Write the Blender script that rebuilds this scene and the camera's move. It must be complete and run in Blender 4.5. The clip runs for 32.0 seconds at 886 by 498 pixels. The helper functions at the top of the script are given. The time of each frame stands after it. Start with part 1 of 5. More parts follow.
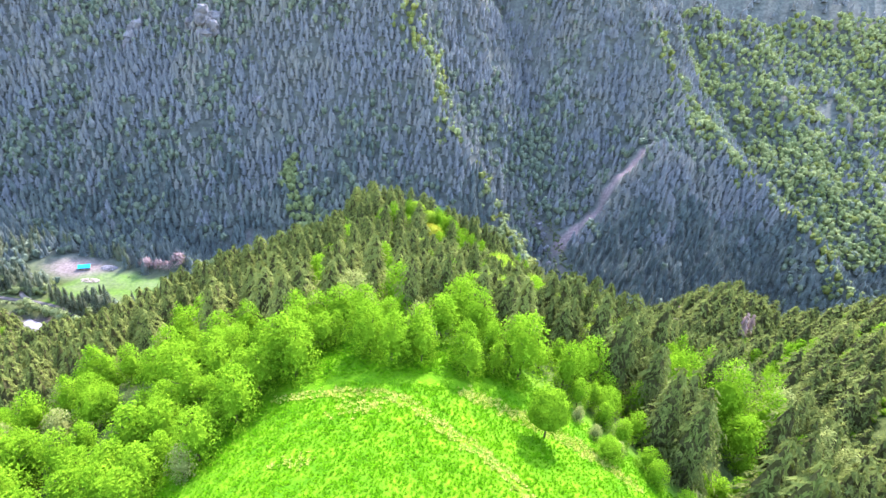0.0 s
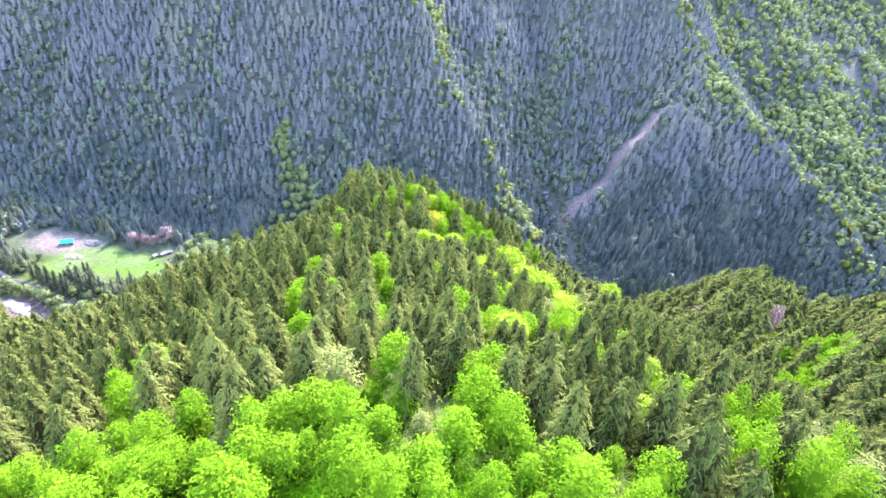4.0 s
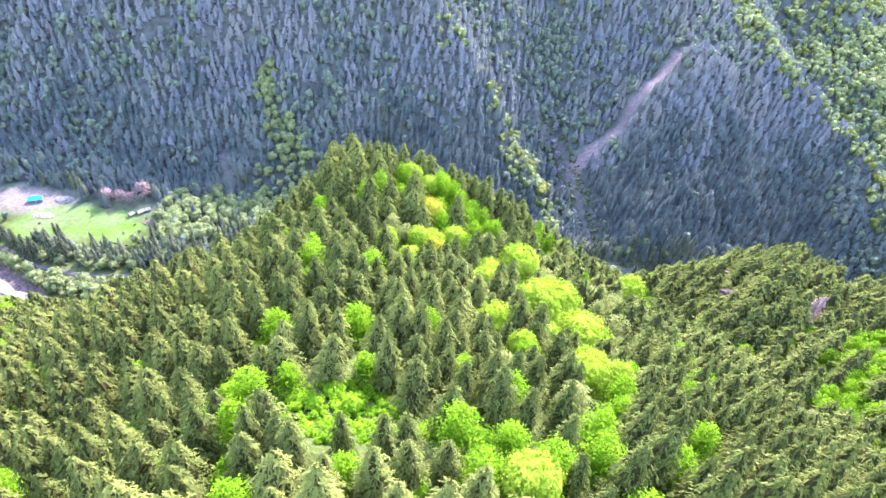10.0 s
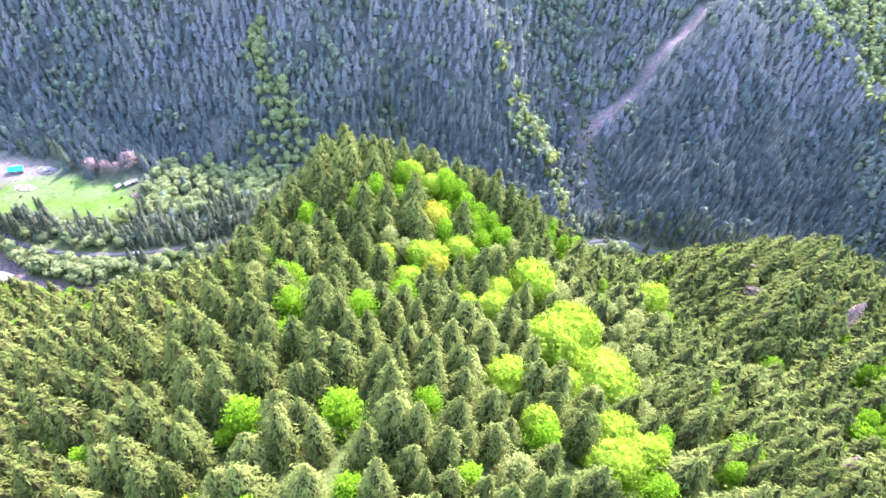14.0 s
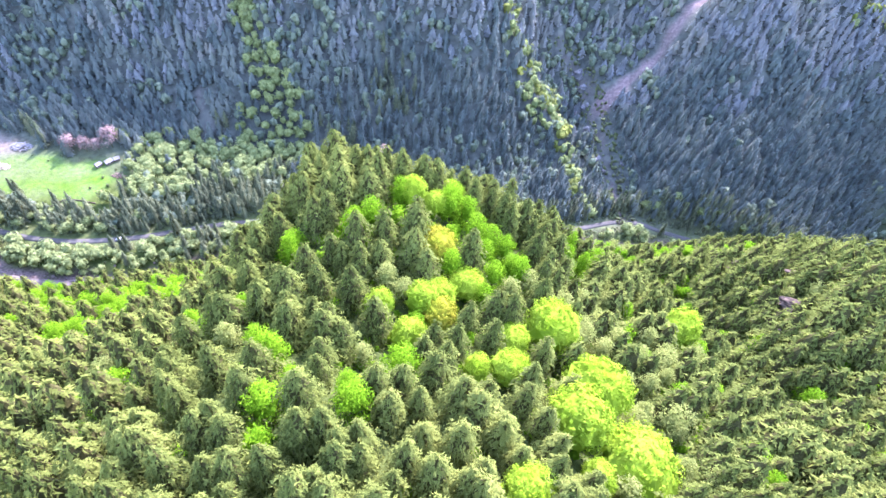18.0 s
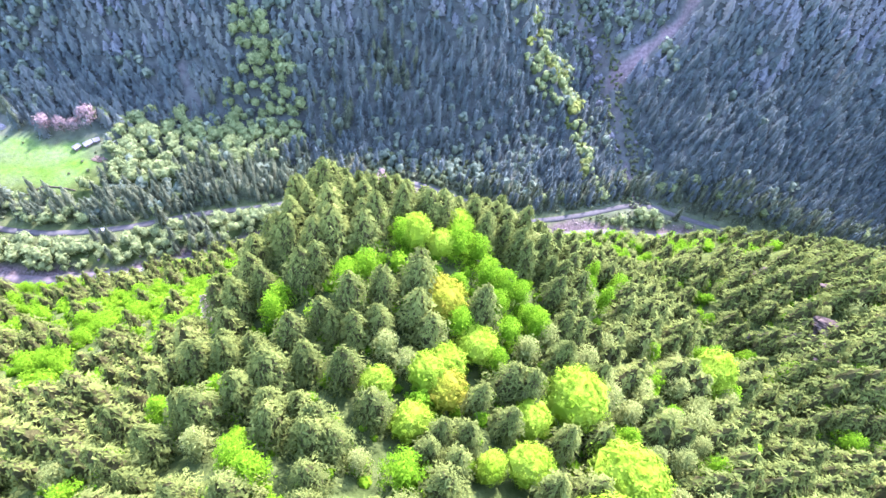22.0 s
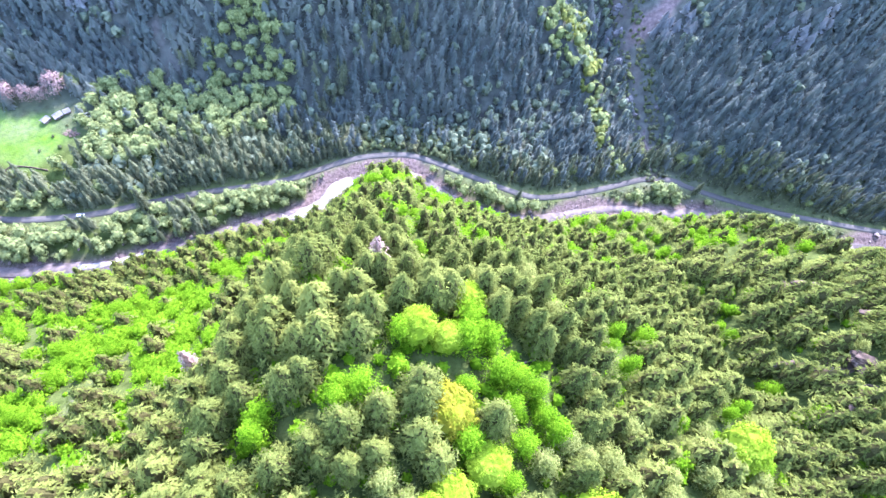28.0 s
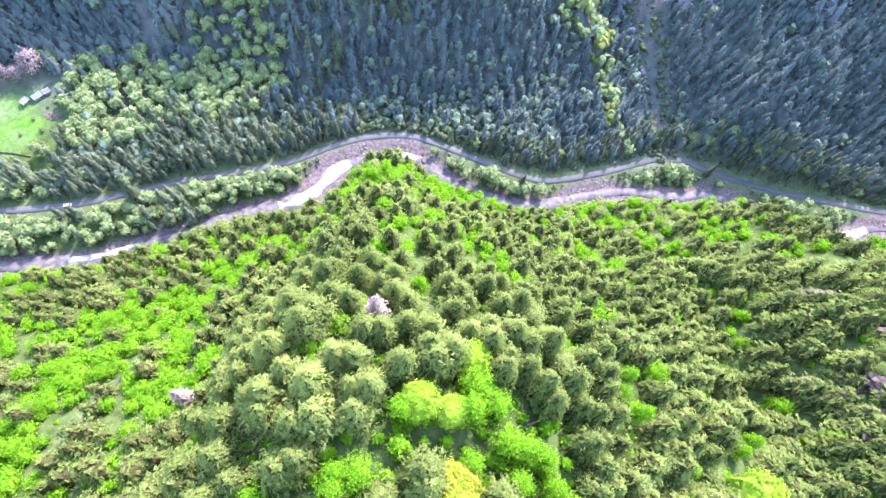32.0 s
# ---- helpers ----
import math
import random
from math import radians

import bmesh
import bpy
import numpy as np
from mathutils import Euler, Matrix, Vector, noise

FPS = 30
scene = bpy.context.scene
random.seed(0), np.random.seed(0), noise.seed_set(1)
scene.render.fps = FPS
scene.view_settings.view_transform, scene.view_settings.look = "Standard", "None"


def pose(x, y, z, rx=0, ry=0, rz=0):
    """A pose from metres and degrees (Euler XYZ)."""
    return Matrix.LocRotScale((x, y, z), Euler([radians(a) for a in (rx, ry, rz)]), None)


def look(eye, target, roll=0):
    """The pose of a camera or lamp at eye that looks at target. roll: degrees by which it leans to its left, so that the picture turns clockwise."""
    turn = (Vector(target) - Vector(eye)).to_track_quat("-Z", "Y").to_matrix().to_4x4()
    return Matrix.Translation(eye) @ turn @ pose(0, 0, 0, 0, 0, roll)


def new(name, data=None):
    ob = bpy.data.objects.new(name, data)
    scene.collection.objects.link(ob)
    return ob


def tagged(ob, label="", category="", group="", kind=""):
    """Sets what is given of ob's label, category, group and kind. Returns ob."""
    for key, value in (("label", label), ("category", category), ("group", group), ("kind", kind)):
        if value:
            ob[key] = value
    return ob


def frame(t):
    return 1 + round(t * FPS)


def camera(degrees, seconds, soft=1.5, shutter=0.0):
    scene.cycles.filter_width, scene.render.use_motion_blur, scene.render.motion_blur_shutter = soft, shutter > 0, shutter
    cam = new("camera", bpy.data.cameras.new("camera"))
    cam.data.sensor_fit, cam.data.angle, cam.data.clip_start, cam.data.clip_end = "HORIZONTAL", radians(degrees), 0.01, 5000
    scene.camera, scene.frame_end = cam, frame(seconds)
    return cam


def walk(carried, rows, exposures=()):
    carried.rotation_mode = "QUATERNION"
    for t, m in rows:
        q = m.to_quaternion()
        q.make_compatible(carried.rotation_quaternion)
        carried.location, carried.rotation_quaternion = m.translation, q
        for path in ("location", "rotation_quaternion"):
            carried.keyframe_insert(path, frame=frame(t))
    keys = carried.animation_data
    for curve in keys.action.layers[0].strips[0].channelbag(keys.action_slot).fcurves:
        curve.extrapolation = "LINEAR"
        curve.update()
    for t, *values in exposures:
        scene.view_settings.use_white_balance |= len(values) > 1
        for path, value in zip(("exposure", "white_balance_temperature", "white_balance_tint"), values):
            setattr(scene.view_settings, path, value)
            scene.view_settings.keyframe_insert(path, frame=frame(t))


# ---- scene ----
cam = camera(77.0, 32.0, soft=1.5)
METRES, EYE, TILT, LEAN, TURN = 260.0, 300.0, -28.0, -5.5, 0.0
ROWS = [
    (0.0, 0.0, 0.0, 0.0, 0.0, 0.0, -0.0),
    (0.5, -0.0008, 0.0138, 0.0072, -0.01, -0.51, 0.05),
    (1.0, -0.0017, 0.0276, 0.0144, -0.01, -1.04, 0.07),
    (1.5, -0.0026, 0.0413, 0.0215, -0.0, -1.58, 0.09),
    (2.0, -0.0033, 0.0548, 0.0288, 0.04, -2.14, 0.03),
    (2.5, -0.0041, 0.0684, 0.036, 0.03, -2.68, 0.03),
    (3.0, -0.0049, 0.0819, 0.0432, -0.01, -3.25, 0.02),
    (3.5, -0.0057, 0.0952, 0.0505, -0.01, -3.8, 0.03),
    (5.5, -0.0079, 0.1494, 0.0796, 0.0, -6.13, -0.05),
    (6.0, -0.0082, 0.1631, 0.0857, -0.04, -6.69, -0.01),
    (6.5, -0.0085, 0.1764, 0.0915, -0.1, -7.29, 0.02),
    (7.0, -0.0083, 0.189, 0.0982, -0.11, -7.87, 0.03),
    (7.5, -0.0079, 0.201, 0.1055, -0.08, -8.48, -0.03),
    (8.0, -0.0073, 0.2131, 0.1128, -0.06, -9.09, -0.04),
    (8.5, -0.0065, 0.2253, 0.1203, -0.05, -9.72, -0.06),
    (9.0, -0.0054, 0.2374, 0.1284, -0.0, -10.37, -0.07),
    (9.5, -0.0048, 0.2501, 0.1357, 0.03, -10.99, -0.09),
    (10.0, -0.0043, 0.2629, 0.1428, 0.06, -11.65, -0.11),
    (10.5, -0.0041, 0.2754, 0.1507, 0.09, -12.31, -0.12),
    (11.0, -0.0039, 0.2884, 0.1583, 0.13, -12.96, -0.15),
    (11.5, -0.0038, 0.3015, 0.166, 0.24, -13.62, -0.2),
    (12.0, -0.0038, 0.3148, 0.1742, 0.35, -14.3, -0.26),
    (12.5, -0.0039, 0.3289, 0.1819, 0.4, -14.97, -0.27),
    (13.0, -0.004, 0.3429, 0.1893, 0.42, -15.62, -0.28),
    (13.5, -0.0042, 0.3571, 0.1971, 0.45, -16.26, -0.29),
    (14.0, -0.0044, 0.3713, 0.2049, 0.5, -16.87, -0.31),
    (14.5, -0.0048, 0.3862, 0.2127, 0.61, -17.5, -0.36),
    (16.5, -0.0083, 0.45, 0.2405, 0.76, -19.89, -0.47),
    (17.0, -0.0091, 0.4662, 0.2476, 0.8, -20.51, -0.47),
    (17.5, -0.0103, 0.4824, 0.2549, 0.75, -21.12, -0.44),
    (18.0, -0.0113, 0.4984, 0.2623, 0.74, -21.73, -0.46),
    (18.5, -0.012, 0.5143, 0.27, 0.75, -22.34, -0.43),
    (19.0, -0.013, 0.5303, 0.2775, 0.74, -22.97, -0.44),
    (19.5, -0.0138, 0.5461, 0.2852, 0.8, -23.61, -0.46),
    (20.0, -0.0151, 0.5616, 0.2925, 0.8, -24.19, -0.48),
    (20.5, -0.0165, 0.5771, 0.2996, 0.82, -24.82, -0.51),
    (21.0, -0.0177, 0.592, 0.3071, 0.84, -25.46, -0.51),
    (21.5, -0.0189, 0.6068, 0.3145, 0.84, -26.07, -0.51),
    (22.0, -0.0201, 0.621, 0.3225, 0.85, -26.69, -0.5),
    (22.5, -0.0212, 0.6352, 0.3306, 0.86, -27.32, -0.5),
    (23.0, -0.0221, 0.6491, 0.3388, 0.89, -27.98, -0.51),
    (23.5, -0.0229, 0.662, 0.3464, 0.89, -28.6, -0.53),
    (24.0, -0.0237, 0.6757, 0.3545, 0.9, -29.27, -0.53),
    (24.5, -0.0244, 0.6893, 0.3626, 0.92, -29.94, -0.55),
    (25.0, -0.0252, 0.7028, 0.3704, 0.9, -30.59, -0.56),
    (25.5, -0.0257, 0.716, 0.3784, 0.9, -31.26, -0.55),
    (27.5, -0.0279, 0.7678, 0.4092, 1.01, -34.11, -0.57),
    (28.0, -0.0286, 0.7806, 0.4163, 1.02, -34.79, -0.56),
    (28.5, -0.0293, 0.7932, 0.4236, 1.01, -35.49, -0.56),
    (29.0, -0.0301, 0.8056, 0.4308, 1.01, -36.2, -0.56),
    (29.5, -0.0308, 0.8178, 0.438, 1.01, -36.9, -0.56),
    (30.0, -0.0315, 0.83, 0.4451, 1.02, -37.61, -0.56),
    (30.5, -0.0321, 0.8421, 0.4524, 1.04, -38.31, -0.56),
    (31.0, -0.0327, 0.8542, 0.4595, 1.07, -39.0, -0.59),
    (31.5, -0.0333, 0.8663, 0.4664, 1.08, -39.68, -0.6),
    (32.0, -0.0339, 0.8785, 0.4732, 1.09, -40.37, -0.59),
]
walk(cam, [(t, pose(0, 0, EYE, TILT, LEAN, TURN) @ pose(METRES * x, METRES * y, METRES * z, 90 + pitch, roll, yaw)) for t, x, y, z, yaw, pitch, roll in ROWS],
     exposures=[(0.0, 3.28, 6000, 34), (6.0, 3.6, 5900, 40), (13.0, 3.62, 5850, 42), (21.0, 3.6, 5650, 43), (26.0, 3.57, 5550, 40), (32.0, 3.4, 5550, 32)])

# ---- light ----
SUN_TURN, SUN_UP = 24.0, 44.5   # degrees clockwise from +y, degrees above the horizon
world = bpy.data.worlds.new("sky")
scene.world = world
world.use_nodes = True
wn = world.node_tree.nodes
sky = wn.new("ShaderNodeTexSky")
sky.sky_type, sky.sun_disc = "NISHITA", False
sky.sun_elevation, sky.sun_rotation = radians(SUN_UP), radians(SUN_TURN)
sky.dust_density, sky.air_density, sky.ozone_density = 1.6, 2.2, 3.0
world.node_tree.links.new(sky.outputs[0], wn["Background"].inputs[0])
wn["Background"].inputs[1].default_value = 0.135
sun = new("sun", bpy.data.lights.new("sun", "SUN"))
sun.data.energy, sun.data.angle, sun.data.color = 2.0, radians(0.6), (1.0, 0.95, 0.86)
a, e = radians(SUN_TURN), radians(SUN_UP)
sun.matrix_world = look((math.sin(a) * math.cos(e) * 900, math.cos(a) * math.cos(e) * 900, math.sin(e) * 900), (0, 0, 0))


# ---- materials ----
def material(name, low, high, rough=0.8, scale=0.5, island=0.0, through_light=0.0, bump=0.0, bump_scale=3.0, third=None, third_scale=0.05, gloss=0.06):
    """A two-scale noise between colours; island: share of the variation that goes leaf by leaf."""
    m = bpy.data.materials.new(name)
    m.use_nodes = True
    nt = m.node_tree
    n, link = nt.nodes, nt.links.new
    p = n["Principled BSDF"]
    p.inputs["Roughness"].default_value = rough
    p.inputs["Specular IOR Level"].default_value = gloss
    geo = n.new("ShaderNodeNewGeometry")
    noi = n.new("ShaderNodeTexNoise")
    noi.inputs["Scale"].default_value, noi.inputs["Detail"].default_value = scale, 4.0
    link(geo.outputs["Position"], noi.inputs["Vector"])
    fac = noi.outputs["Fac"]
    if island:
        mix = n.new("ShaderNodeMix")
        mix.inputs["Factor"].default_value = island
        link(fac, mix.inputs["A"])
        link(geo.outputs["Random Per Island"], mix.inputs["B"])
        fac = mix.outputs["Result"]
    ramp = n.new("ShaderNodeValToRGB")
    ramp.color_ramp.elements[0].position, ramp.color_ramp.elements[1].position = 0.3, 0.7
    ramp.color_ramp.elements[0].color, ramp.color_ramp.elements[1].color = (*low, 1), (*high, 1)
    link(fac, ramp.inputs["Fac"])
    col = ramp.outputs["Color"]
    if third:
        big = n.new("ShaderNodeTexNoise")
        big.inputs["Scale"].default_value, big.inputs["Detail"].default_value = third_scale, 3.0
        link(geo.outputs["Position"], big.inputs["Vector"])
        step = n.new("ShaderNodeMapRange")
        step.inputs["From Min"].default_value, step.inputs["From Max"].default_value = 0.45, 0.68
        link(big.outputs["Fac"], step.inputs["Value"])
        mc = n.new("ShaderNodeMix")
        mc.data_type = "RGBA"
        link(step.outputs["Result"], mc.inputs["Factor"])
        link(col, mc.inputs["A"])
        mc.inputs["B"].default_value = (*third, 1)
        col = mc.outputs["Result"]
    link(col, p.inputs["Base Color"])
    if bump:
        bn = n.new("ShaderNodeTexNoise")
        bn.inputs["Scale"].default_value, bn.inputs["Detail"].default_value = bump_scale, 6.0
        link(geo.outputs["Position"], bn.inputs["Vector"])
        b = n.new("ShaderNodeBump")
        b.inputs["Strength"].default_value, b.inputs["Distance"].default_value = 0.8, bump
        link(bn.outputs["Fac"], b.inputs["Height"])
        link(b.outputs["Normal"], p.inputs["Normal"])
    if through_light:
        tr = n.new("ShaderNodeBsdfTranslucent")
        link(col, tr.inputs["Color"])
        ms = n.new("ShaderNodeMixShader")
        ms.inputs["Fac"].default_value = through_light
        link(p.outputs["BSDF"], ms.inputs[1])
        link(tr.outputs["BSDF"], ms.inputs[2])
        link(ms.outputs["Shader"], n["Material Output"].inputs["Surface"])
    return m


M_SPRUCE = material("spruce needles", (0.062, 0.084, 0.02), (0.138, 0.172, 0.04), 0.8, 0.12, 0.4, 0.26, third=(0.155, 0.186, 0.044), third_scale=0.035, gloss=0.0)
# Distance haze is put into the next two needle colours: paler and bluer.
M_HAZY_CONIFER = material("conifer needles blued with haze", (0.143, 0.163, 0.168), (0.237, 0.264, 0.269), 0.85, 0.14, 0.2, 0.48, third=(0.24, 0.252, 0.215), third_scale=0.02, gloss=0.0)
M_HAZY_SPRUCE = material("dark spruce needles with light haze", (0.07, 0.092, 0.087), (0.155, 0.201, 0.184), 0.85, 0.14, 0.15, 0.46, third=(0.182, 0.212, 0.18), third_scale=0.03, gloss=0.0)
M_CLIFF = material("weathered grey rock", (0.075, 0.078, 0.08), (0.15, 0.152, 0.155), 0.9, 0.3, bump=0.5, bump_scale=0.5)
M_LEAF = material("young beech leaves", (0.064, 0.165, 0.004), (0.16, 0.312, 0.011), 0.9, 0.2, 0.45, 0.42, gloss=0.0)
# Far leaves: green with haze mixed into the colour.
M_LEAF_HAZE = material("mixed leaves greyed with haze", (0.105, 0.145, 0.1), (0.19, 0.235, 0.152), 0.7, 0.1, 0.5, 0.4)
M_VALLEY = material("grey-green conifer needles", (0.055, 0.072, 0.044), (0.142, 0.168, 0.096), 0.8, 0.1, 0.5, 0.3, third=(0.155, 0.18, 0.1), third_scale=0.03)
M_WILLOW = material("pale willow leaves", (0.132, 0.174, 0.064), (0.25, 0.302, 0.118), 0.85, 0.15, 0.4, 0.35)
M_LEAF_YELLOW = material("yellow-green new leaves", (0.165, 0.288, 0.01), (0.25, 0.37, 0.032), 0.8, 0.2, 0.25, 0.4, gloss=0.0)
M_LEAF_ORANGE = material("orange-tinged new leaves", (0.15, 0.23, 0.012), (0.31, 0.285, 0.03), 0.8, 0.35, 0.3, 0.4, gloss=0.0)
M_LEAF_PALE = material("pale budding leaves", (0.116, 0.15, 0.034), (0.222, 0.256, 0.074), 0.85, 0.2, 0.35, 0.38, gloss=0.0)
M_SHRUB = material("dull roadside leaves", (0.07, 0.095, 0.042), (0.15, 0.185, 0.08), 0.85, 0.15, 0.4, 0.35, third=(0.13, 0.14, 0.075), third_scale=0.06)
M_PINK = material("pink blossom and bare twigs", (0.15, 0.108, 0.1), (0.3, 0.222, 0.205), 0.8, 0.4, 0.6, 0.2)
M_DEAD = material("dead grey-brown twigs", (0.075, 0.055, 0.042), (0.16, 0.12, 0.095), 0.9, 0.4, 0.6, 0.1)
# Bark, also used dark inside spruce crowns as painted shade.
M_BARK_SHADE = material("grey-brown bark and shade-dark inner twigs", (0.034, 0.037, 0.012), (0.08, 0.078, 0.028), 0.9, 2.0, bump=0.05, bump_scale=6)
M_ROAD = material("worn grey asphalt", (0.05, 0.049, 0.046), (0.074, 0.072, 0.067), 0.9, 0.6, bump=0.01, bump_scale=20, third=(0.082, 0.079, 0.073), third_scale=0.02)
M_STONE = material("pale river stone", (0.07, 0.054, 0.05), (0.18, 0.142, 0.132), 0.85, 0.5, 0.5, bump=0.06, bump_scale=4)
M_ROCK = material("weathered brown-grey rock", (0.04, 0.031, 0.025), (0.125, 0.094, 0.075), 0.9, 0.5, bump=0.3, bump_scale=0.8)
M_GRASS = material("meadow grass blades", (0.036, 0.15, 0.001), (0.08, 0.228, 0.001), 0.9, 0.6, 0.25, 0.3, gloss=0.0)


# ---- landform ----
def lattice(x, y, seed):
    """Smooth value noise from 0 to 1."""
    xi, yi = np.floor(x).astype(np.int64), np.floor(y).astype(np.int64)
    fx, fy = x - xi, y - yi
    fx, fy = fx * fx * (3 - 2 * fx), fy * fy * (3 - 2 * fy)

    def h(i, j):
        v = np.sin(i * 127.1 + j * 311.7 + seed * 74.7) * 43758.5453
        return v - np.floor(v)
    return (h(xi, yi) * (1 - fx) + h(xi + 1, yi) * fx) * (1 - fy) + (h(xi, yi + 1) * (1 - fx) + h(xi + 1, yi + 1) * fx) * fy


def rough(x, y, size, seed):
    """Three octaves of noise about zero."""
    return sum((lattice(x / size * 2 ** k, y / size * 2 ** k, seed + k) - 0.5) * 0.55 ** k for k in range(3))


# Crest lines: points x, y, z; the fall to the sides; the roundness of the crest.
NEAR_RIDGES = [
    ([(6, -200, 300), (6, -40, 262), (4, 20, 253), (2, 62, 246), (-4, 90, 234), (-10, 125, 219), (-14, 160, 203), (-14, 190, 186), (-16, 240, 173), (-24, 284, 170), (-18, 340, 165)], 0.66, 26),
    ([(440, 40, 300), (277, 80, 243), (235, 192, 145), (162, 238, 118), (187, 300, 129), (204, 320, 99)], 0.75, 16),
    ([(400, 120, 270), (343, 199, 204), (260, 270, 117)], 0.8, 12),
]
FAR_SPURS = [
    ([(-1600, 1200, 520), (-900, 1010, 440), (-400, 935, 420), (-100, 885, 405)], 1.13, 20),
    ([(-100, 885, 405), (-60, 760, 275), (-14, 668, 180), (22, 616, 120), (66, 590, 66), (112, 548, 10), (128, 515, -25)], 1.22, 8),
    ([(200, 1000, 430), (250, 880, 330), (290, 780, 235), (312, 735, 188), (356, 634, 126), (405, 590, 88), (432, 530, 56), (447, 490, 26), (456, 456, -30)], 1.15, 8),
    ([(312, 735, 188), (290, 640, 120), (262, 540, 40), (246, 485, -25)], 0.9, 20),
]
BACK_RIDGES = [
    ([(420, 1180, 440), (620, 1020, 310), (860, 880, 250), (1100, 800, 230)], 0.66, 25),
    ([(-1500, 1700, 900), (0, 1500, 700), (900, 1400, 700), (2200, 1500, 900)], 1.0, 30),
    ([(1100, 800, 230), (1300, 300, 320), (900, -200, 340), (440, 40, 300)], 1.05, 30),
    ([(-800, -100, 260), (-520, 120, 180), (-420, 260, 60)], 0.6, 30),
]
RIDGES = NEAR_RIDGES + FAR_SPURS + BACK_RIDGES
ROAD = [(-430, 424), (-366, 417), (-337, 416), (-308, 410), (-280, 396), (-240, 392), (-197, 400), (-167, 411), (-140, 421), (-101, 432), (-78, 441), (-51, 456), (-29, 464), (-5, 467), (16, 462), (39, 454), (70, 444), (91, 442), (126, 451), (151, 460), (169, 466), (190, 467), (202, 462), (235, 453), (268, 447), (302, 443), (341, 439), (420, 434), (520, 440)]
RIVER = [(-430, 400), (-352, 393), (-320, 390), (-296, 374), (-262, 362), (-230, 360), (-202, 364), (-176, 370), (-156, 380), (-129, 391), (-105, 403), (-82, 411), (-65, 420), (-53, 437), (-30, 451), (-6, 454), (9, 447), (24, 436), (45, 428), (70, 424), (94, 427), (118, 436), (150, 441), (184, 440), (206, 444), (238, 435), (262, 421), (285, 413), (319, 424), (342, 430), (420, 424), (520, 428)]


# How steeply the near hills rise from the river, by x.
BRINK = [(-400, 0.8), (-300, 0.85), (-110, 0.9), (-60, 1.05), (-33, 1.42), (-12, 1.29), (0, 1.2), (26, 1.27), (44, 1.2), (100, 0.95), (137, 0.73), (160, 0.81), (185, 0.99), (215, 1.22), (260, 1.15), (320, 1.25), (400, 0.95)]


# Half the width of the river bed, by x.
BED = [(-430, 7), (-330, 9), (-306, 14), (-280, 13), (-250, 8), (-130, 6.5), (-95, 8), (-62, 12), (-20, 12), (12, 10), (40, 7), (110, 8), (200, 8.5), (300, 9)]


def bed(x):
    return np.interp(x, [p[0] for p in BED], [p[1] for p in BED])


def curve(points, step):
    """A smooth line through the points, sampled at even steps."""
    p = np.array([points[0], *points, points[-1]], float)
    out = []
    for i in range(1, len(p) - 2):
        n = max(1, int(np.linalg.norm(p[i + 1] - p[i]) / step))
        for t in np.arange(n) / n:
            out.append(0.5 * ((2 * p[i]) + (p[i + 1] - p[i - 1]) * t + (2 * p[i - 1] - 5 * p[i] + 4 * p[i + 1] - p[i + 2]) * t * t + (3 * p[i] - p[i - 1] - 3 * p[i + 1] + p[i + 2]) * t ** 3))
    return np.array(out + [p[-2]])


def away(x, y, line):
    """The distance from each place to a line of points, and the nearest point's share along it."""
    best = np.full(np.shape(x), 1e9)
    for (ax, ay), (bx, by) in zip(line[:-1], line[1:]):
        dx, dy = bx - ax, by - ay
        t = np.clip(((x - ax) * dx + (y - ay) * dy) / (dx * dx + dy * dy + 1e-9), 0, 1)
        best = np.minimum(best, np.hypot(x - ax - t * dx, y - ay - t * dy))
    return best


def valley(x):
    return -20 - 0.035 * np.clip(x, -900, 900)


